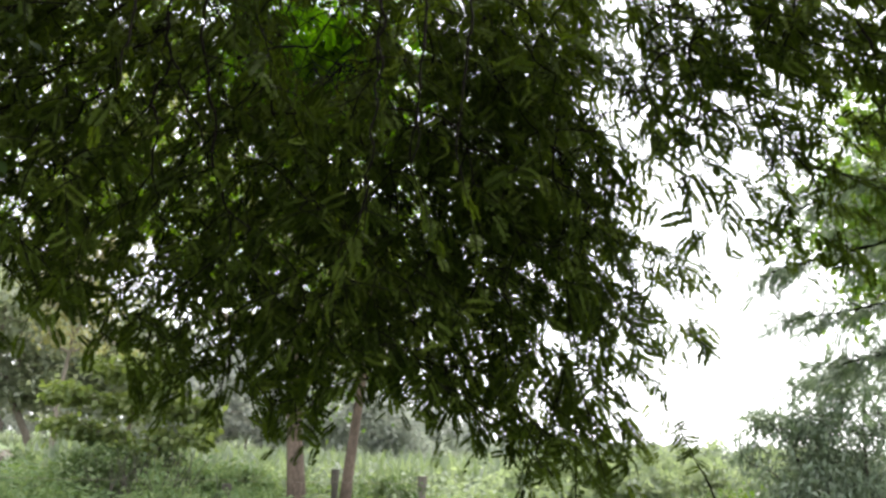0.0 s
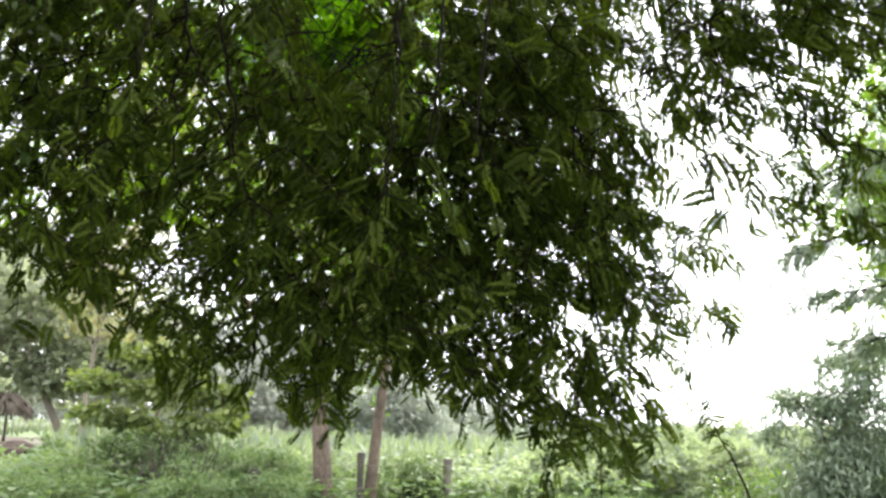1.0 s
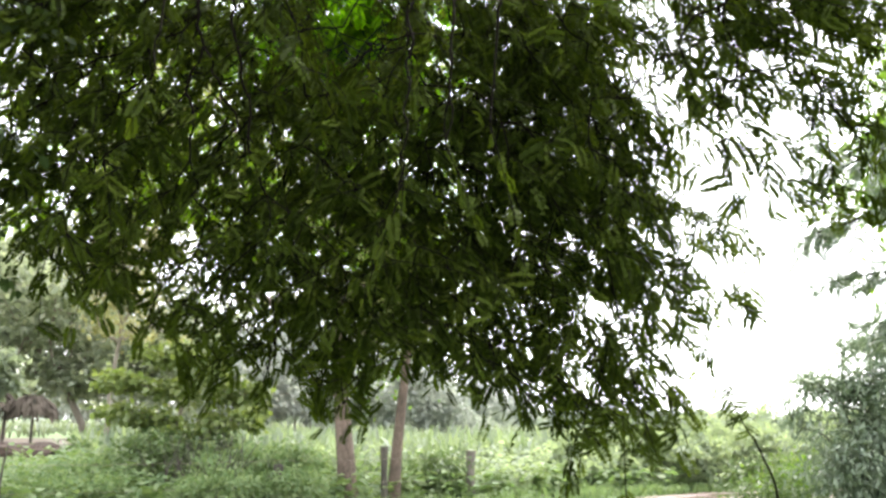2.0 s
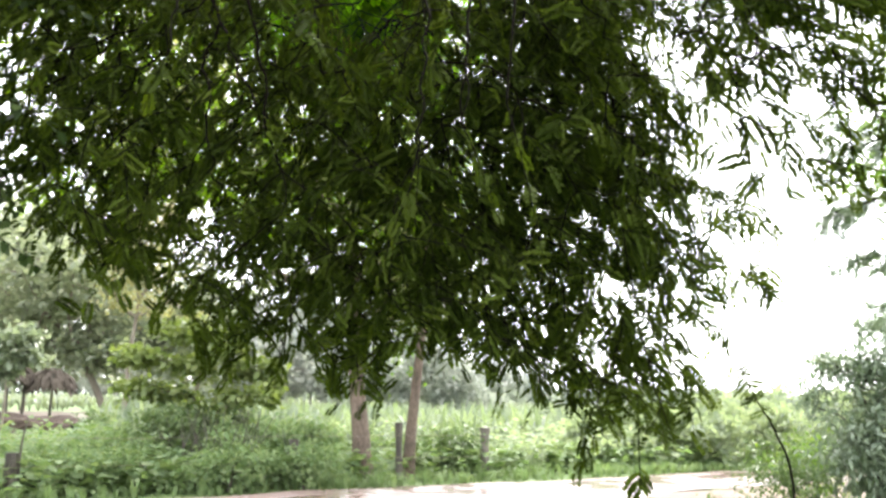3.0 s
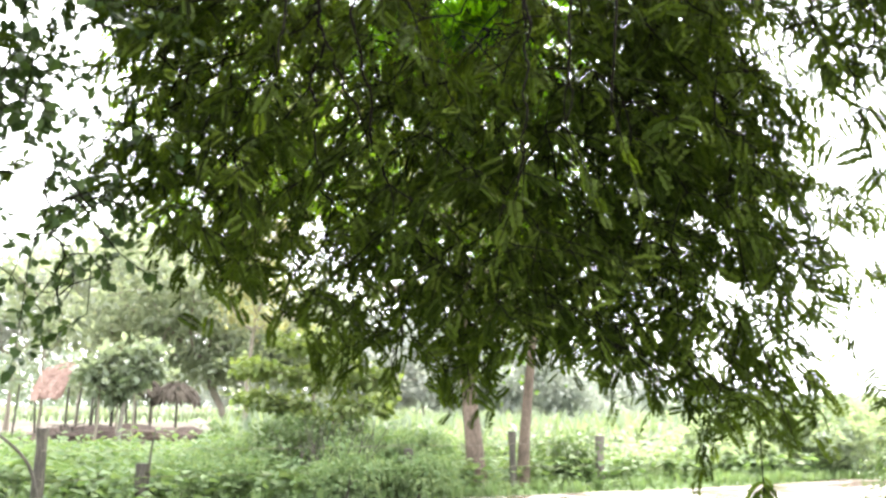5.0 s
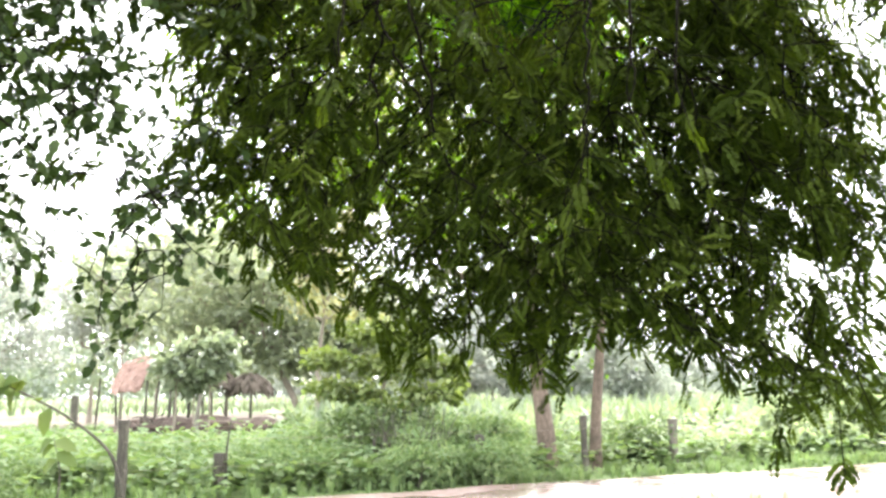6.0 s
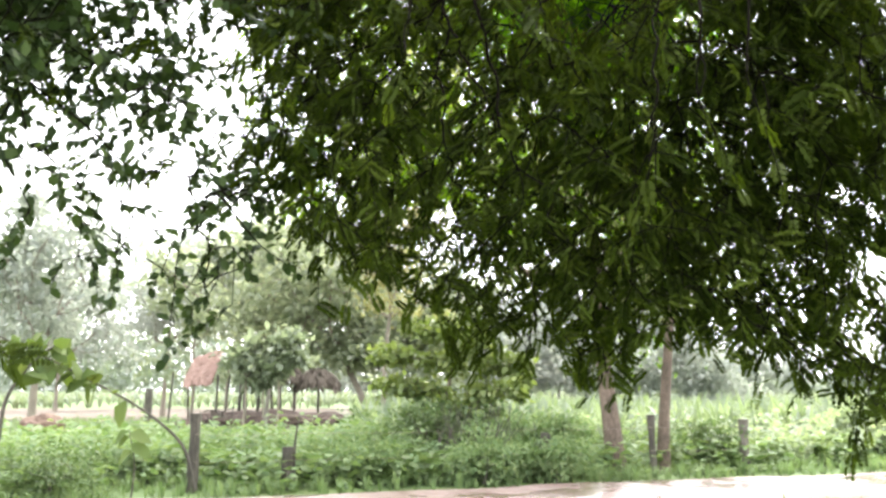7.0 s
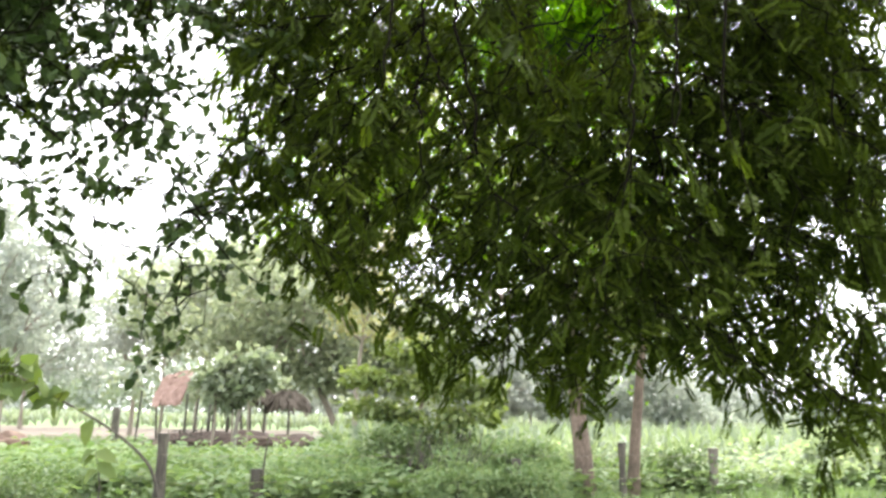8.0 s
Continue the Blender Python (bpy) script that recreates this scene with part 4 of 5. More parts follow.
make_tree("bush", polar(-18.7, 20.3), [(0, 0, -0.05), (0.1, 0, 0.7), (0.0, 0.02, 1.5), (0.1, 0, 2.1)], 0.06,
          [((-0.3, 0, 2.85), (0.6, 0.6, 0.2), 11, 50, 0.15), ((0.5, 0, 2.6), (0.5, 0.6, 0.18), 9, 46, 0.14), ((-1.15, -0.2, 2.3), (0.6, 0.7, 0.16), 12, 50, 0.13), ((1.25, 0.1, 2.15), (0.6, 0.7, 0.18), 12, 50, 0.14),
           ((0.1, -0.3, 2.15), (0.7, 0.6, 0.16), 11, 50, 0.14), ((-0.75, -0.2, 1.65), (0.95, 0.8, 0.17), 15, 50, 0.14), ((0.95, -0.2, 1.55), (0.8, 0.8, 0.18), 12, 50, 0.15), ((1.6, -0.1, 1.75), (0.3, 0.4, 0.12), 4, 40, 0.12), ((0.1, 0.2, 1.0), (1.5, 1.0, 0.25), 12, 50, 0.16)],
          small_leaf(0.7, 0.12), M_OLIVE, M_PBARK, "tall olive-green bush with leaves in tiers", "bush", 0.17, "roadside bushes", 6, 0.006)

# a thicket with arching sprays beside the road
for az, d, crowns in ((20.6, 14.0, [((0, 0, 1.0), (0.75, 0.7, 0.95), 60, 70, 0.2), ((0.05, 0, 1.95), (0.6, 0.6, 0.55), 34, 60, 0.17), ((-0.55, 0, 2.1), (0.3, 0.3, 0.16), 8, 40, 0.13), ((-0.8, 0, 1.7), (0.25, 0.3, 0.2), 7, 40, 0.14), ((0.2, 0, 2.65), (0.35, 0.3, 0.14), 7, 36, 0.13)]),
                      (23.8, 14.3, [((0, 0, 1.1), (0.95, 0.9, 1.1), 70, 70, 0.2), ((0.1, 0, 2.3), (0.8, 0.7, 0.6), 40, 60, 0.18), ((-0.45, 0, 2.75), (0.35, 0.3, 0.16), 9, 40, 0.13), ((0.5, 0, 3.0), (0.4, 0.3, 0.2), 9, 40, 0.14)])):
    make_tree("thicket", polar(az, d), [(0, 0, -0.05), (0.04, 0, 0.7), (0.0, 0.02, 1.5)], 0.05, crowns, blade_leaf(0.34, 0.08, 0.3), M_DENSE, M_WOOD,
              "dense dark green thicket with arching sprays by the road", "bush", 0.12, "roadside bushes", 6, 0.005)

# trees beyond the field
for az, d, line, r, crowns, mat, size, label in [
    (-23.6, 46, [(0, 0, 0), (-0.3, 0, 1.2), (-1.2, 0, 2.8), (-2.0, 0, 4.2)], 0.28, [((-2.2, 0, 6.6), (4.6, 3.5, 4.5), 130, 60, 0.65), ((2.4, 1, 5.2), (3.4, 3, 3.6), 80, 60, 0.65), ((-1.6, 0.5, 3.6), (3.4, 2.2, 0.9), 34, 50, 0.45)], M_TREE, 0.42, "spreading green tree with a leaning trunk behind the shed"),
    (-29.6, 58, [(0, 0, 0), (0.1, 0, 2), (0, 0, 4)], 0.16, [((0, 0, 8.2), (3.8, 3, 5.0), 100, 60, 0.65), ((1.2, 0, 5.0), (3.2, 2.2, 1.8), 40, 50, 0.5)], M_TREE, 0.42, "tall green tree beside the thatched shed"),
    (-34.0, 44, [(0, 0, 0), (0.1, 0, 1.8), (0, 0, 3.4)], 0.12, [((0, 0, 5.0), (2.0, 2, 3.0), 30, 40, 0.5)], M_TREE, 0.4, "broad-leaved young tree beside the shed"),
    (-31.0, 38.5, [(0, 0, 0), (0.1, 0, 1.2), (0.05, 0, 2.4)], 0.07, [((-0.2, 0, 2.9), (0.75, 0.7, 0.35), 9, 22, 0.22), ((0.3, 0, 2.3), (0.6, 0.6, 0.3), 7, 20, 0.22)], M_SAPLING, 0.42, "young broad-leaved tree before the thatched shed"),
    (-29.8, 39.0, [(0, 0, 0), (-0.05, 0, 1.2), (0, 0, 2.4)], 0.07, [((0.1, 0, 3.3), (0.8, 0.8, 0.35), 10, 22, 0.24), ((-0.45, -0.2, 2.7), (0.7, 0.6, 0.25), 8, 20, 0.2), ((0.6, -0.2, 2.5), (0.7, 0.6, 0.3), 8, 20, 0.22), ((0.0, 0, 1.9), (0.7, 0.6, 0.3), 7, 18, 0.22)], M_SAPLING, 0.46, "young broad-leaved tree before the thatched shed"),
    (-29.0, 38.0, [(0, 0, 0), (0.05, 0, 1.2), (0, 0, 2.4)], 0.07, [((0.2, 0, 3.5), (0.8, 0.8, 0.4), 10, 22, 0.24), ((0.7, -0.1, 2.8), (0.6, 0.6, 0.25), 7, 20, 0.2), ((-0.3, 0, 2.6), (0.7, 0.6, 0.3), 7, 20, 0.22)], M_SAPLING, 0.44, "young broad-leaved tree before the thatched shed"),
    # from here on M_PALE trees get their haze from the leaf colour
    (-35.6, 60, [(0, 0, 0), (0.1, 0, 2.2), (0.2, 0, 4.4)], 0.2, [((0, 0, 7.4), (3.0, 3, 4.4), 55, 55, 0.7)], M_PALE, 0.4, "leafy tree paled by painted rain haze"),
    (-42.6, 44, [(0, 0, 0), (0.05, 0, 1.6), (0.2, 0, 3.2)], 0.28, [((0, 0, 6.8), (4.4, 3, 3.8), 85, 55, 0.7)], M_PALE, 0.36, "leafy tree with a stout trunk at the field, paled by painted haze"),
    (-49.0, 46, [(0, 0, 0), (0.05, 0, 1.6), (0.2, 0, 3.2)], 0.25, [((0, 0, 6.8), (4, 3, 3.8), 75, 55, 0.7)], M_PALE, 0.36, "leafy tree paled by painted rain haze"),
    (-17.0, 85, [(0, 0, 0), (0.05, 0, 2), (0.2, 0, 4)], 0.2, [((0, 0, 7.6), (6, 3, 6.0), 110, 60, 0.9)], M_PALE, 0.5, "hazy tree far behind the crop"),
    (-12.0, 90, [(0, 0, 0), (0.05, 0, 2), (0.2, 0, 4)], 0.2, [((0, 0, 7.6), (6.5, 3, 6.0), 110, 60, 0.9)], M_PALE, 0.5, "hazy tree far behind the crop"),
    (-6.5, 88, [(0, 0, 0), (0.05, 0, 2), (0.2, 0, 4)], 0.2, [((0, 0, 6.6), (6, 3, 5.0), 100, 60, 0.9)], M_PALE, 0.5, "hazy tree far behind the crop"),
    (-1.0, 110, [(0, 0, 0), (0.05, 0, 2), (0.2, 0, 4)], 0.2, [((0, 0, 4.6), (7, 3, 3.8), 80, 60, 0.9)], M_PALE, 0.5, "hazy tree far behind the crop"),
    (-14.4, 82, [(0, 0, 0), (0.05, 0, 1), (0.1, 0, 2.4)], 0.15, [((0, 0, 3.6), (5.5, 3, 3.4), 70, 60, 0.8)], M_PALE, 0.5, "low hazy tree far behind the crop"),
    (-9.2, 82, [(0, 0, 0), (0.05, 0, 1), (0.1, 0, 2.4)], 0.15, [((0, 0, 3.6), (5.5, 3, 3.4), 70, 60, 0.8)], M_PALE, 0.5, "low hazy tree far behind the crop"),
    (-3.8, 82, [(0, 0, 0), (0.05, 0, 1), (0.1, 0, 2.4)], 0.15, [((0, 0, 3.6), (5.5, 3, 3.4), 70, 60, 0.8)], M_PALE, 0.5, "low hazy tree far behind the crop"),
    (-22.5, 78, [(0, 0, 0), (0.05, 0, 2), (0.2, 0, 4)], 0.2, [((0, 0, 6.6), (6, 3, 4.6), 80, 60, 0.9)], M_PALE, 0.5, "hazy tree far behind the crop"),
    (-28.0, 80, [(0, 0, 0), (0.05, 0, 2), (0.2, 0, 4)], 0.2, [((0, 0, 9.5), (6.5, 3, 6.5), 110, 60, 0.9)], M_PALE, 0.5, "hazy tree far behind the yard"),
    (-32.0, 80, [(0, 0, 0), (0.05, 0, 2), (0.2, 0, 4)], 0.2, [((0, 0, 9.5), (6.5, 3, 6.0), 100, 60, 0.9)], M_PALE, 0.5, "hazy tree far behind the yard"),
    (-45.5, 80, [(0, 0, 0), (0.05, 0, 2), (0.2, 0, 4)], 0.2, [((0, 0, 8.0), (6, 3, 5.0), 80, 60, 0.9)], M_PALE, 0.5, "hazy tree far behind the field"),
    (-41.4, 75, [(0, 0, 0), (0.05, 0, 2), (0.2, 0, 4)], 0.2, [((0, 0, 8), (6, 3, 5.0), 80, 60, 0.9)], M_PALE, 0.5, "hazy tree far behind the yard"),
    (29.0, 24, [(0, 0, 0), (0, 0, 2.2), (-0.3, 0, 4.4)], 0.2, [((-1.0, 0, 7.7), (2.3, 2.2, 3.2), 170, 60, 0.4)], M_LIME, 0.23, "fresh yellow-green tree behind the roadside bushes"),
    (-22.6, 28, [(0, 0, 0), (0, 0, 2.2), (0.2, 0, 4.2)], 0.12, [((0.1, 0, 6.6), (1.5, 1.4, 3.6), 70, 60, 0.38)], M_YEL, 0.18, "slender tree with yellowing leaves"),
]:
    make_tree("tree", polar(az, d), line, r * 0.7, crowns, L_SMALL, mat, M_PBARK, label, size=size, inner=0.02)


# ---- fence along the road ----
def fence_post(az, top, r, mat, label, lean=(0, 0), n=15.6):
    d = bearing(az, n)
    p = polar(az, d)
    ob = thing("fence_post", p, label, "fence post", "fence posts")
    k = 7
    z = np.linspace(-0.15, top, k)
    pts = np.stack([lean[0] * z, lean[1] * z, z], -1)
    v, f = tube(pts, np.full(k, r) * (1 + 0.05 * rng.normal(size=k)), 9, 0.05)
    cap = np.arange(9) + (k - 1) * 9
    f = np.concatenate([f, np.stack([cap, np.roll(cap, -1), np.full(9, len(v) - 1), np.full(9, len(v) - 1)], -1)])
    me = bpy.data.meshes.new("post_body")
    me.from_pydata(v.tolist(), [], [list(dict.fromkeys(q)) for q in f.tolist()])
    me.materials.append(mat)
    body = new("post_body", me)
    body.parent = ob
    return p


POSTS = [fence_post(-33.75, 1.18, 0.09, M_WOOD, "dark weathered wooden fence post with wire", (0.015, 0)),
         fence_post(-28.3, 0.62, 0.10, M_WOOD, "short broken wooden fence post in weeds", (0.0, 0)),
         fence_post(-12.9, 0.78, 0.09, M_WOOD, "mossy fence post half hidden among weeds", (0.02, 0)),
         fence_post(-6.55, 1.08, 0.075, M_WOOD, "dark fence post against a slender tree", (-0.02, 0)),
         fence_post(-1.4, 0.98, 0.10, M_GREYP, "grey stone fence post at the road")]
fence_post(-45.1, 0.95, 0.09, M_WOOD, "dark old fence post at the field's corner", (0.03, 0), 16.4)
fence_post(-36.4, 1.6, 0.13, M_WOOD, "dark wooden post standing alone in the field", (0.01, 0), 37.0)
stick = thing("dry_stick", POSTS[1], "thin dry stick rising beside the broken post", "stick")
sv, sf = tube(curve_pts([(0.12, 0, 0), (0.13, 0, 0.7), (0.2, 0, 1.15)], 8), np.linspace(0.022, 0.012, 8), 6)
piece("stem", sv, sf, M_WOOD, stick)
for h in (0.42, 0.85):
    wire = thing("fence_wire", POSTS[0], "rusty sagging wire strung along the fence posts", "wire", "fence wires")
    for p, q in zip(POSTS[:-1], POSTS[1:]):
        t = np.linspace(0, 1, 12)
        pts = np.stack([p.x + (q.x - p.x) * t, p.y + (q.y - p.y) * t, h + 0 * t - 0.1 * t * (1 - t)], -1) + np.array([*(-N * 0.1), 0]) - np.array(POSTS[0])
        wv, wf = tube(pts, np.full(12, 0.0028), 5)
        piece("span", wv, wf, M_WIRE, wire)


# ---- plants on the ground ----
def plant(stems, per, height, size, template, seed):
    """A weed: leaves round a few stems."""
    g = np.random.default_rng(seed)
    P, D = [], []
    for _ in range(stems):
        lean = g.normal(size=2) * 0.35
        for j in range(per):
            u = (j + 1) / per
            P.append([lean[0] * u * height, lean[1] * u * height, u * height * g.uniform(0.8, 1)])
            a = g.uniform(0, 6.28)
            D.append([math.cos(a), math.sin(a), g.uniform(-0.2, 0.6)])
    P, D = np.array(P), np.array(D)
    return scatter(template, frames(D, np.array([0, 0, 1.0]) + g.normal(size=P.shape) * 0.3), P, g.uniform(0.7, 1.3, len(P)) * size)


def grass_tuft(blades, height, seed, width=0.012, arch=0.5):
    g = np.random.default_rng(seed)
    V, F = [], []
    for _ in range(blades):
        a, h = g.uniform(0, 6.28), height * g.uniform(0.6, 1.1)
        d = np.array([math.cos(a), math.sin(a), 0])
        s = np.array([-d[1], d[0], 0])
        o = d * g.uniform(0, 0.06)
        arc = arch * g.uniform(0.3, 1.1)
        i = len(V)
        for u, w in ((0, 1.0), (0.4, 1.0), (0.75, 0.7), (1.0, 0.05)):
            c = o + d * arc * h * u ** 2 + np.array([0, 0, h * (u - 0.45 * arc * u ** 3)])
            V += [c - s * width * w, c + s * width * w]
        for k in range(3):
            F += [[i + 2 * k, i + 2 * k + 1, i + 2 * k + 3], [i + 2 * k, i + 2 * k + 3, i + 2 * k + 2]]
    return np.array(V), np.array(F)


def cover(name, templates, mat, places, scale, label, category):
    parts = []
    k = rng.integers(0, len(templates), len(places))
    for q, tpl in enumerate(templates):
        P = places[k == q]
        th = rng.uniform(0, 6.28, len(P))
        R = np.zeros((len(P), 3, 3))
        R[:, 0, 0], R[:, 0, 1], R[:, 1, 0], R[:, 1, 1], R[:, 2, 2] = np.cos(th), -np.sin(th), np.sin(th), np.cos(th), 1
        parts.append(scatter(tpl, R, P, rng.uniform(*scale, len(P))))
    v, f = join(parts)
    return tagged(piece(name, v, f, mat, label=label, kind="stuff"), category=category)


def belt(count, s, n, clump=0.0):
    """Places along the road; with clump they gather in patches."""
    q = np.stack([rng.uniform(*s, count), rng.uniform(*n, count)], -1)
    if clump:
        q = q[[noise.noise(Vector((u * 0.55, w * 0.9, 5.0))) + 0.5 * noise.noise(Vector((u * 1.7, w * 2.1, 2.0))) > rng.normal(-0.05, 0.25) * clump for u, w in q]]
    xy = q[:, :1] * U + q[:, 1:] * N
    return np.concatenate([xy, (relief(xy[:, 0], xy[:, 1]) - 0.07)[:, None]], -1)


def sector(count, az, d):
    a, r = np.radians(rng.uniform(*az, count)), np.sqrt(rng.uniform(d[0] ** 2, d[1] ** 2, count))
    xy = np.stack([r * np.sin(a), r * np.cos(a)], -1)
    return np.concatenate([xy, (relief(xy[:, 0], xy[:, 1]) - 0.07)[:, None]], -1)


L_WIDE = small_leaf(0.78, 0.12)
weeds = [plant(3, 6, 0.4, 0.13, L_WIDE, k) for k in range(4)]
tufts = [grass_tuft(9, 0.45, k) for k in range(4)]
lawn = [grass_tuft(7, 0.42, 80 + k, 0.016, 0.6) for k in range(4)]
maize = [grass_tuft(10, 1.6, 20 + k, 0.05, 0.75) for k in range(4)]
cover("roadside_weeds", weeds, M_WEED, np.concatenate([belt(2600, (-16, 34), (15.4, 17.6), 1), belt(50, (-16, 34), (14.9, 15.6), 1)]), (0.6, 1.7), "low broad-leaved green weeds along the fence", "weeds")
cover("low_weeds", weeds, M_WEED, belt(1500, (-16, 34), (14.55, 15.7), 1), (0.25, 0.6), "low trailing weeds at the road's edge", "weeds")
cover("verge_grass", tufts, M_WEED, np.concatenate([belt(1500, (-16, 34), (14.5, 17.0)), belt(1500, (-16, 34), (14.35, 17.0), 1)]), (0.3, 0.9), "short green grass at the road's edge", "grass")
tall_weeds = [plant(4, 12, 0.85, 0.125, L_WIDE, 40 + k) for k in range(4)]
cover("tall_weeds", tall_weeds, M_WEED, belt(600, (-12, 12), (16.6, 23.0)), (0.6, 1.3), "rank green weeds behind the fence", "weeds")
# the same weeds further along, paled by the haze painted in M_MIST
cover("pale_shrubs", tall_weeds, M_MIST, belt(760, (12, 42), (15.6, 23.0)), (0.6, 1.35), "shrubs along the road, haze painted into their pale grey-green leaves", "shrubs")
cover("field_herbs", weeds, M_WEED, sector(3000, (-50, -17), (17.0, 34)), (0.4, 0.85), "bright green low herbs covering the field", "herbs")
cover("field_grass", lawn, M_CROP, np.concatenate([sector(4600, (-50, -17), (16.6, 36.5)), sector(900, (-50, -34.6), (36, 52))]), (0.6, 1.2), "bright green grass covering the field", "grass")
crop = sector(3000, (-24, 30), (23, 50))
crop = crop[(crop[:, :2] @ N > 18.2)]
cover("tall_crop", maize, M_CROP, crop, (0.75, 1.12), "tall pale green crop standing in the field", "crop")
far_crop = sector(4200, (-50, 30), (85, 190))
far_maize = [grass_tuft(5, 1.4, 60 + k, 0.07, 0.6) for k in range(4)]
cover("far_crop", far_maize, M_HAZE, far_crop, (0.8, 1.3), "crop band far behind the yard, haze painted into its pale green", "crop")
near_side = belt(500, (-14, 30), (9.4, 11.2))
cover("near_weeds", tufts, M_BUSH, near_side[rng.random(500) < 0.5], (0.3, 0.6), "sparse grass on the near side of the road", "grass")


# ---- thatched shed ----
def shed():
    c = polar(-30.2, 41)
    ob = thing("thatched_shed", c, "open shed of thin wooden poles under ragged dry thatch", "shed")
    r, t = Vector((math.cos(radians(30.2)), math.sin(radians(30.2)), 0)), Vector((-math.sin(radians(30.2)), math.cos(radians(30.2)), 0))
    for a, depth, h, w in [(-35.3, 0, 2.3, 0.045), (-34.2, 1, 2.3, 0.05), (-32.6, 0, 2.2, 0.06), (-32.2, 2, 2.2, 0.05), (-31.3, 0.5, 2.2, 0.09), (-30.9, 0, 2.2, 0.10), (-30.2, 1.5, 2.2, 0.08), (-29.3, 0, 2.3, 0.06), (-28.7, 2, 2.2, 0.06), (-28.0, 0.4, 2.3, 0.055), (-26.6, 0, 2.3, 0.06)]:
        p = r * (41 * math.tan(radians(a + 30.2))) + t * depth
        k = rng.normal(0, 0.04, 2)
        v, f = tube(np.array([(p.x, p.y, -0.1), (p.x + k[0], p.y, h * 0.5), (p.x + k[0] * 2, p.y + k[1], h)]), [w, w * 0.9, w * 0.8], 7, 0.05)
        piece("pole", v, f, M_WOOD, ob)
    def at(a, z, depth=0.6):
        return np.array(r * (41 * math.tan(radians(a + 30.2))) + t * depth) + np.array([0, 0, z])

    # a slanting reddish panel of thatch on a thin backing
    low0, low1, top0, top1 = at(-34.5, 1.75, 0), at(-32.9, 1.82, 0), at(-33.9, 2.95, 0.8), at(-32.3, 3.3, 0.8)
    under = np.array([0, 0.05, -0.06])
    corners = np.array([low0, low1, top1, top0])
    box = np.array([[0, 1, 2], [0, 2, 3], [4, 6, 5], [4, 7, 6], [0, 5, 1], [0, 4, 5], [1, 6, 2], [1, 5, 6], [2, 7, 3], [2, 6, 7], [3, 4, 0], [3, 7, 4]])
    back = piece("thatch_panel", np.concatenate([corners, corners + under]), box, M_RED, ob, "slanting reddish thatch panel")
    for row in range(7):
        n = 46
        u, v = rng.uniform(0, 1, n)[:, None], ((row + rng.uniform(0.4, 1.2, n)) / 7)[:, None]
        P = (low0 * (1 - u) + low1 * u) * (1 - v) + (top0 * (1 - u) + top1 * u) * v + np.array([0, -0.03, 0.03])
        D = (low0 + low1 - top0 - top1)[None] * 0.5 + rng.normal(size=(n, 3)) * 0.22
        vv, ff = scatter(blade_leaf(0.5, 0.02, 0.05), frames(D, np.array([0.3, -0.6, 0.8]) + rng.normal(size=P.shape) * 0.2), P, rng.uniform(0.22, 0.36, n))
        piece("thatch_course", vv, ff, M_RED, back)
    # two ragged umbrella-like caps of dark thatch
    for a, w, z, n in ((-28.4, 0.5, 2.5, 300), (-26.6, 0.85, 2.35, 620)):
        th, q = rng.uniform(0, 6.28, n), np.sqrt(rng.random(n))
        off = np.stack([np.cos(th) * q * w, np.sin(th) * q * 0.8, 0.25 * rng.random(n) - 0.55 * q ** 2], -1)
        D = np.stack([np.cos(th) * q * 0.7, np.sin(th) * q * 0.7, -0.35 - 0.8 * q], -1) + rng.normal(size=(n, 3)) * 0.25
        vv, ff = scatter(blade_leaf(0.26, 0.03, 0.1), frames(D, np.array([0, -0.5, 0.8]) + rng.normal(size=off.shape) * 0.4), at(a, z) + off, rng.uniform(0.3, 0.6, n))
        piece("thatch_cap", vv, ff, M_THATCH, ob, "ragged dark thatch")
    # a sapling's pale trunk, built among the poles
    p = at(-29.8, 0, -3.4)
    vv, ff = tube(np.array([p + (0, 0, -0.1), p + (0.1, 0, 0.8), p + (0.22, 0, 1.6)]), [0.12, 0.085, 0.07], 9, 0.04)
    piece("pole", vv, ff, M_GREYP, ob, "pale grey leaning trunk of a sapling before the shed")


shed()


def heap(name, at, size, mat, label, category, seed):
    g = np.random.default_rng(seed)
    bm = bmesh.new()
    bmesh.ops.create_icosphere(bm, subdivisions=4, radius=1)
    for v in bm.verts:
        k = 1 + 0.35 * noise.noise(v.co * 2.3 + Vector((seed, 0, 0))) + 0.12 * noise.noise(v.co * 7 + Vector((0, seed, 0)))
        v.co = Vector((v.co.x * size[0] * k, v.co.y * size[1] * k, max(v.co.z, -0.1) * size[2] * k))
    me = bpy.data.meshes.new(name)
    bm.to_mesh(me)
    bm.free()
    me.materials.append(mat)
    ob = new(name, me)
    ob.location, ob.rotation_euler = at, (0, 0, radians(30))
    return tagged(ob, label, category)


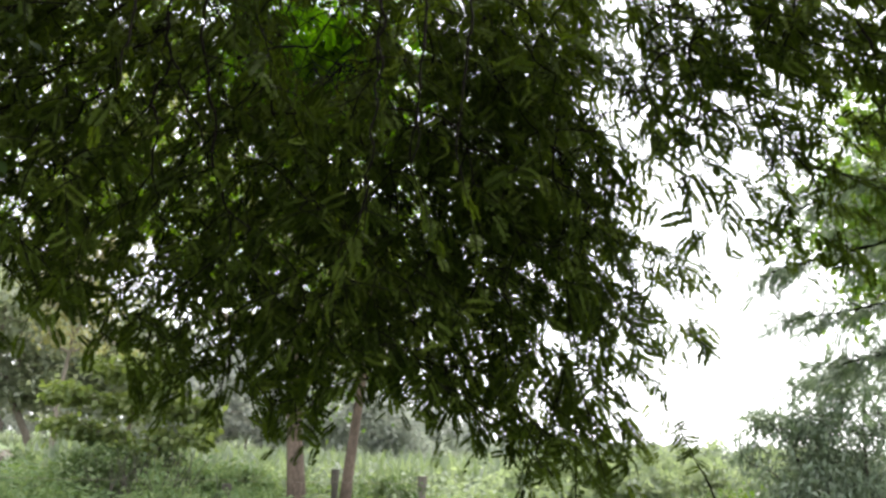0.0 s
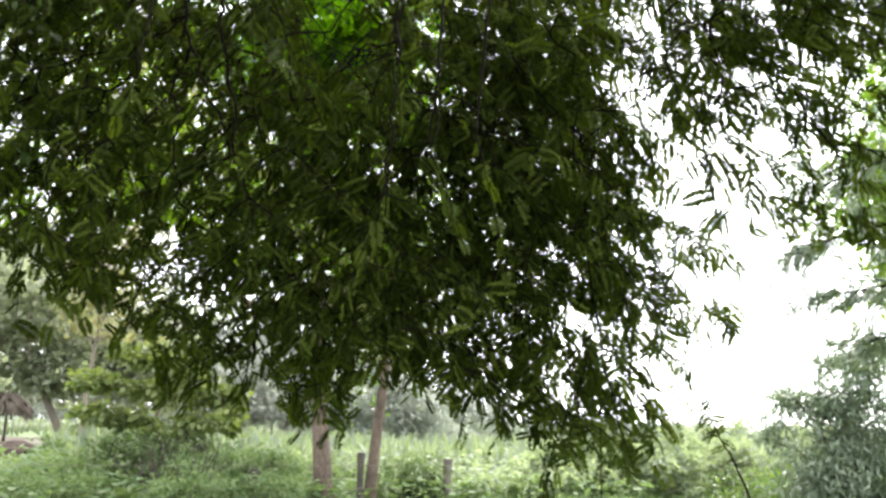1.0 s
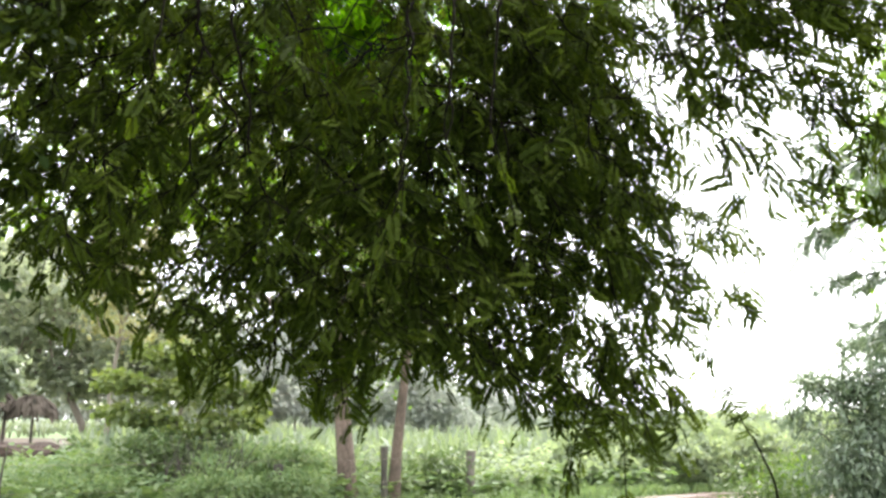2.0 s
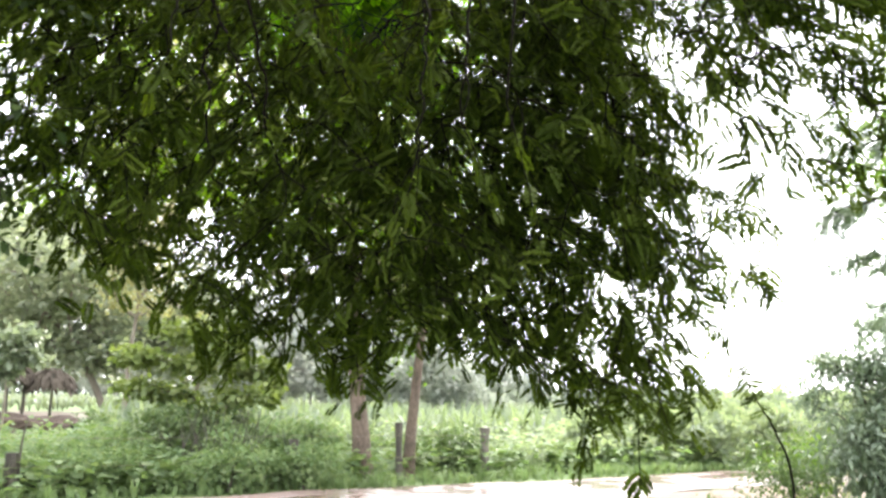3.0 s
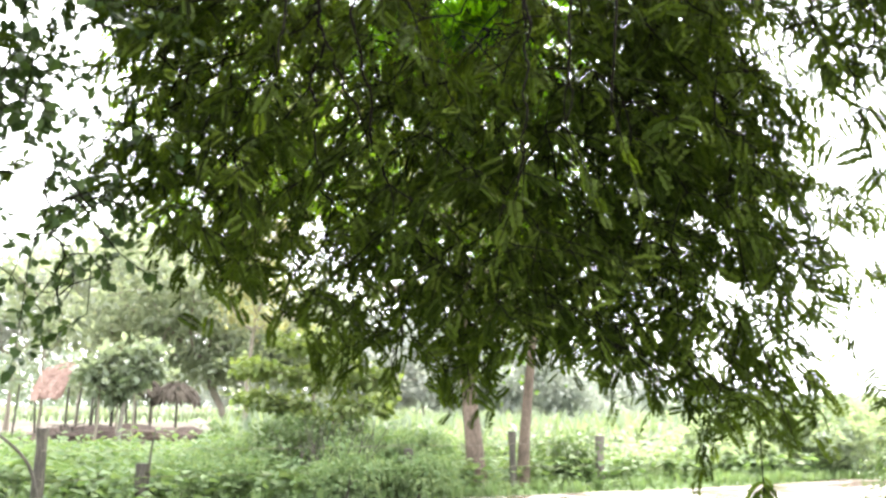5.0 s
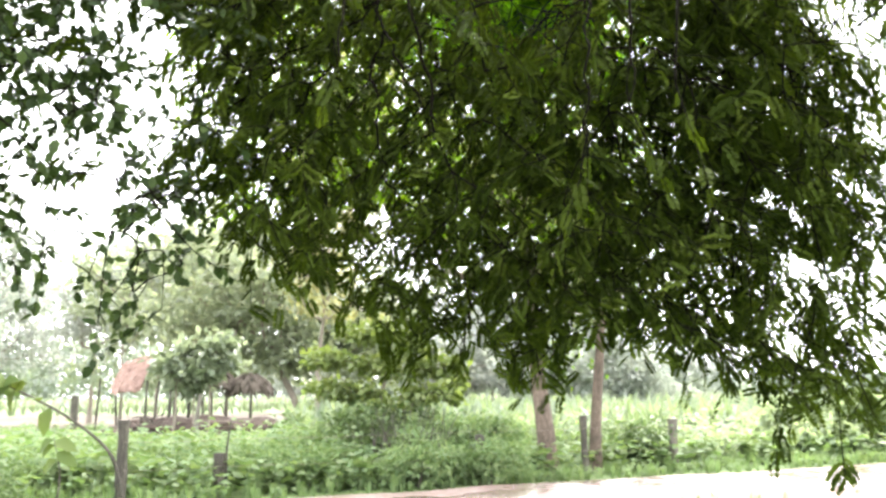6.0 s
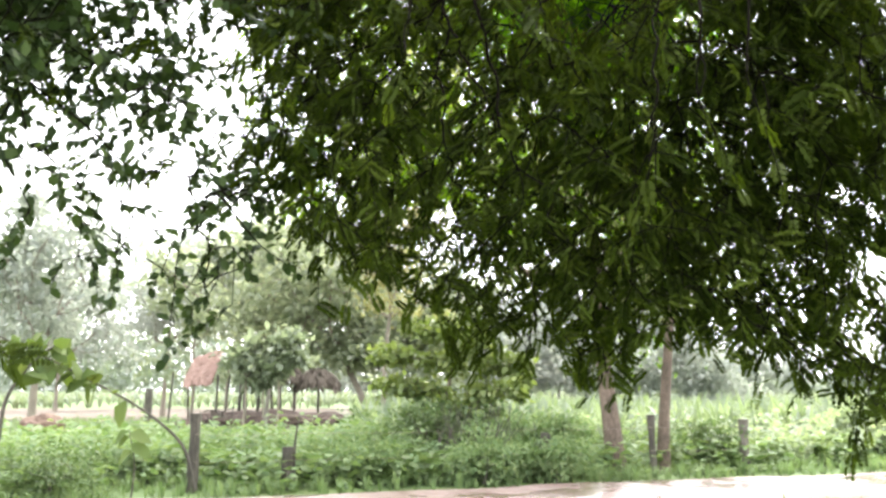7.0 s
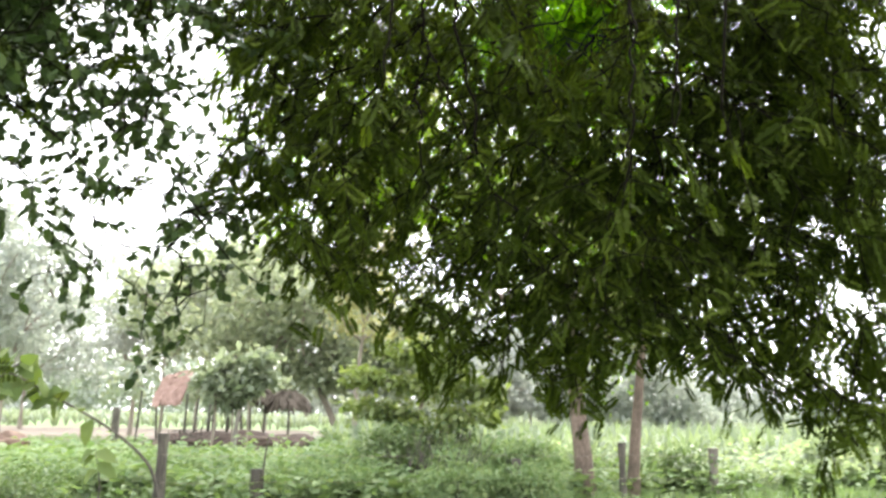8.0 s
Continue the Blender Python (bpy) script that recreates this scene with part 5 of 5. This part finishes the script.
for a, dd, size, k in ((-31.6, 40.5, (2.2, 0.9, 0.62), 1), (-28.9, 39.6, (2.8, 0.9, 0.62), 2), (-26.2, 39.8, (2.4, 0.8, 0.58), 3)):
    heap("mound", polar(a, dd), size, M_EARTH, "low brown heap of soil and dry brush under the shed", "mound", k)
def brush_pile(at, label):
    """A tangle of thin dead sticks."""
    g = np.random.default_rng(31)
    parts = []
    for _ in range(110):
        q = unit(g.normal(size=3)) * g.random() ** 0.5 * np.array([0.95, 0.7, 0.75])
        c, d = np.array([q[0], q[1], abs(q[2])]), unit(g.normal(size=3) * np.array([1, 1, 0.5])) * g.uniform(0.25, 0.6)
        a, b = c - d, c + d
        a[2], b[2] = max(a[2], 0.0), max(b[2], 0.0)
        parts.append(tube(np.array([a, (a + b) / 2 + g.normal(size=3) * 0.05, b]), [0.022, 0.02, 0.012], 4))
    v, f = join(parts)
    ob = piece("brush_pile", v, f, M_WOOD)
    ob.location = at
    return tagged(ob, label, "brush pile")


brush_pile(polar(-32.4, 40.3, 0), "tangled pile of dead brown sticks under the shed")
heap("log", polar(-25.0, 38.6, 0.12), (0.42, 0.16, 0.22), M_BARK, "short dark log lying at the edge of the yard", "log", 8)
heap("boulder", polar(-42.0, 38, 0), (0.9, 0.6, 0.6), M_BROWN, "grey-brown rounded stone in the field grass", "stone", 5)


def dead_stems(at, label, seed):
    """Thin dry stems standing and leaning among the leaves of a bush."""
    g = np.random.default_rng(seed)
    ob = thing("dead_stems", at, label, "dry stems")
    for _ in range(30):
        x, h = g.normal(0, 0.55), g.uniform(0.5, 1.35)
        a, b = np.array([x, g.normal(0, 0.25), -0.05]), np.array([x + g.normal(0, 0.35), g.normal(0, 0.3), h])
        v, f = tube(np.array([a, (a + b) / 2 + g.normal(size=3) * 0.07, b]), [0.013, 0.01, 0.006], 5)
        piece("stem", v, f, M_WOOD, ob)


dead_stems(polar(-18.4, 18.2, 0), "tangle of dry brown stems before a green bush", 61)
dead_stems(polar(-16.9, 17.6, 0), "leaning dry stems among roadside weeds", 62)


# ---- far tree line, its haze put into the leaf colour ----
def tree_line():
    parts = []
    for az in np.arange(-52, 34, 1.3):
        d = rng.uniform(230, 300)
        c = np.array(polar(az + rng.uniform(-0.5, 0.5), d, 1.5))
        h = rng.uniform(8, 17) if az < -20 else rng.uniform(0.6, 2.2)
        P = c + rng.normal(size=(600, 3)) * np.array([3.2, 3.2, 1.0]) + np.array([0, 0, 1.0]) * rng.uniform(0, h, (600, 1))
        parts.append(scatter(L_SMALL, frames(rng.normal(size=P.shape), np.array([0, 0, 1.0]) + rng.normal(size=P.shape) * 0.5), P, rng.uniform(1.2, 2.4, 600)))
    v, f = join(parts)
    ob = piece("far_woods", v, f, M_FAR, label="distant woods with rain haze painted into their pale leaves", kind="stuff")
    ob["category"] = "woods"


tree_line()
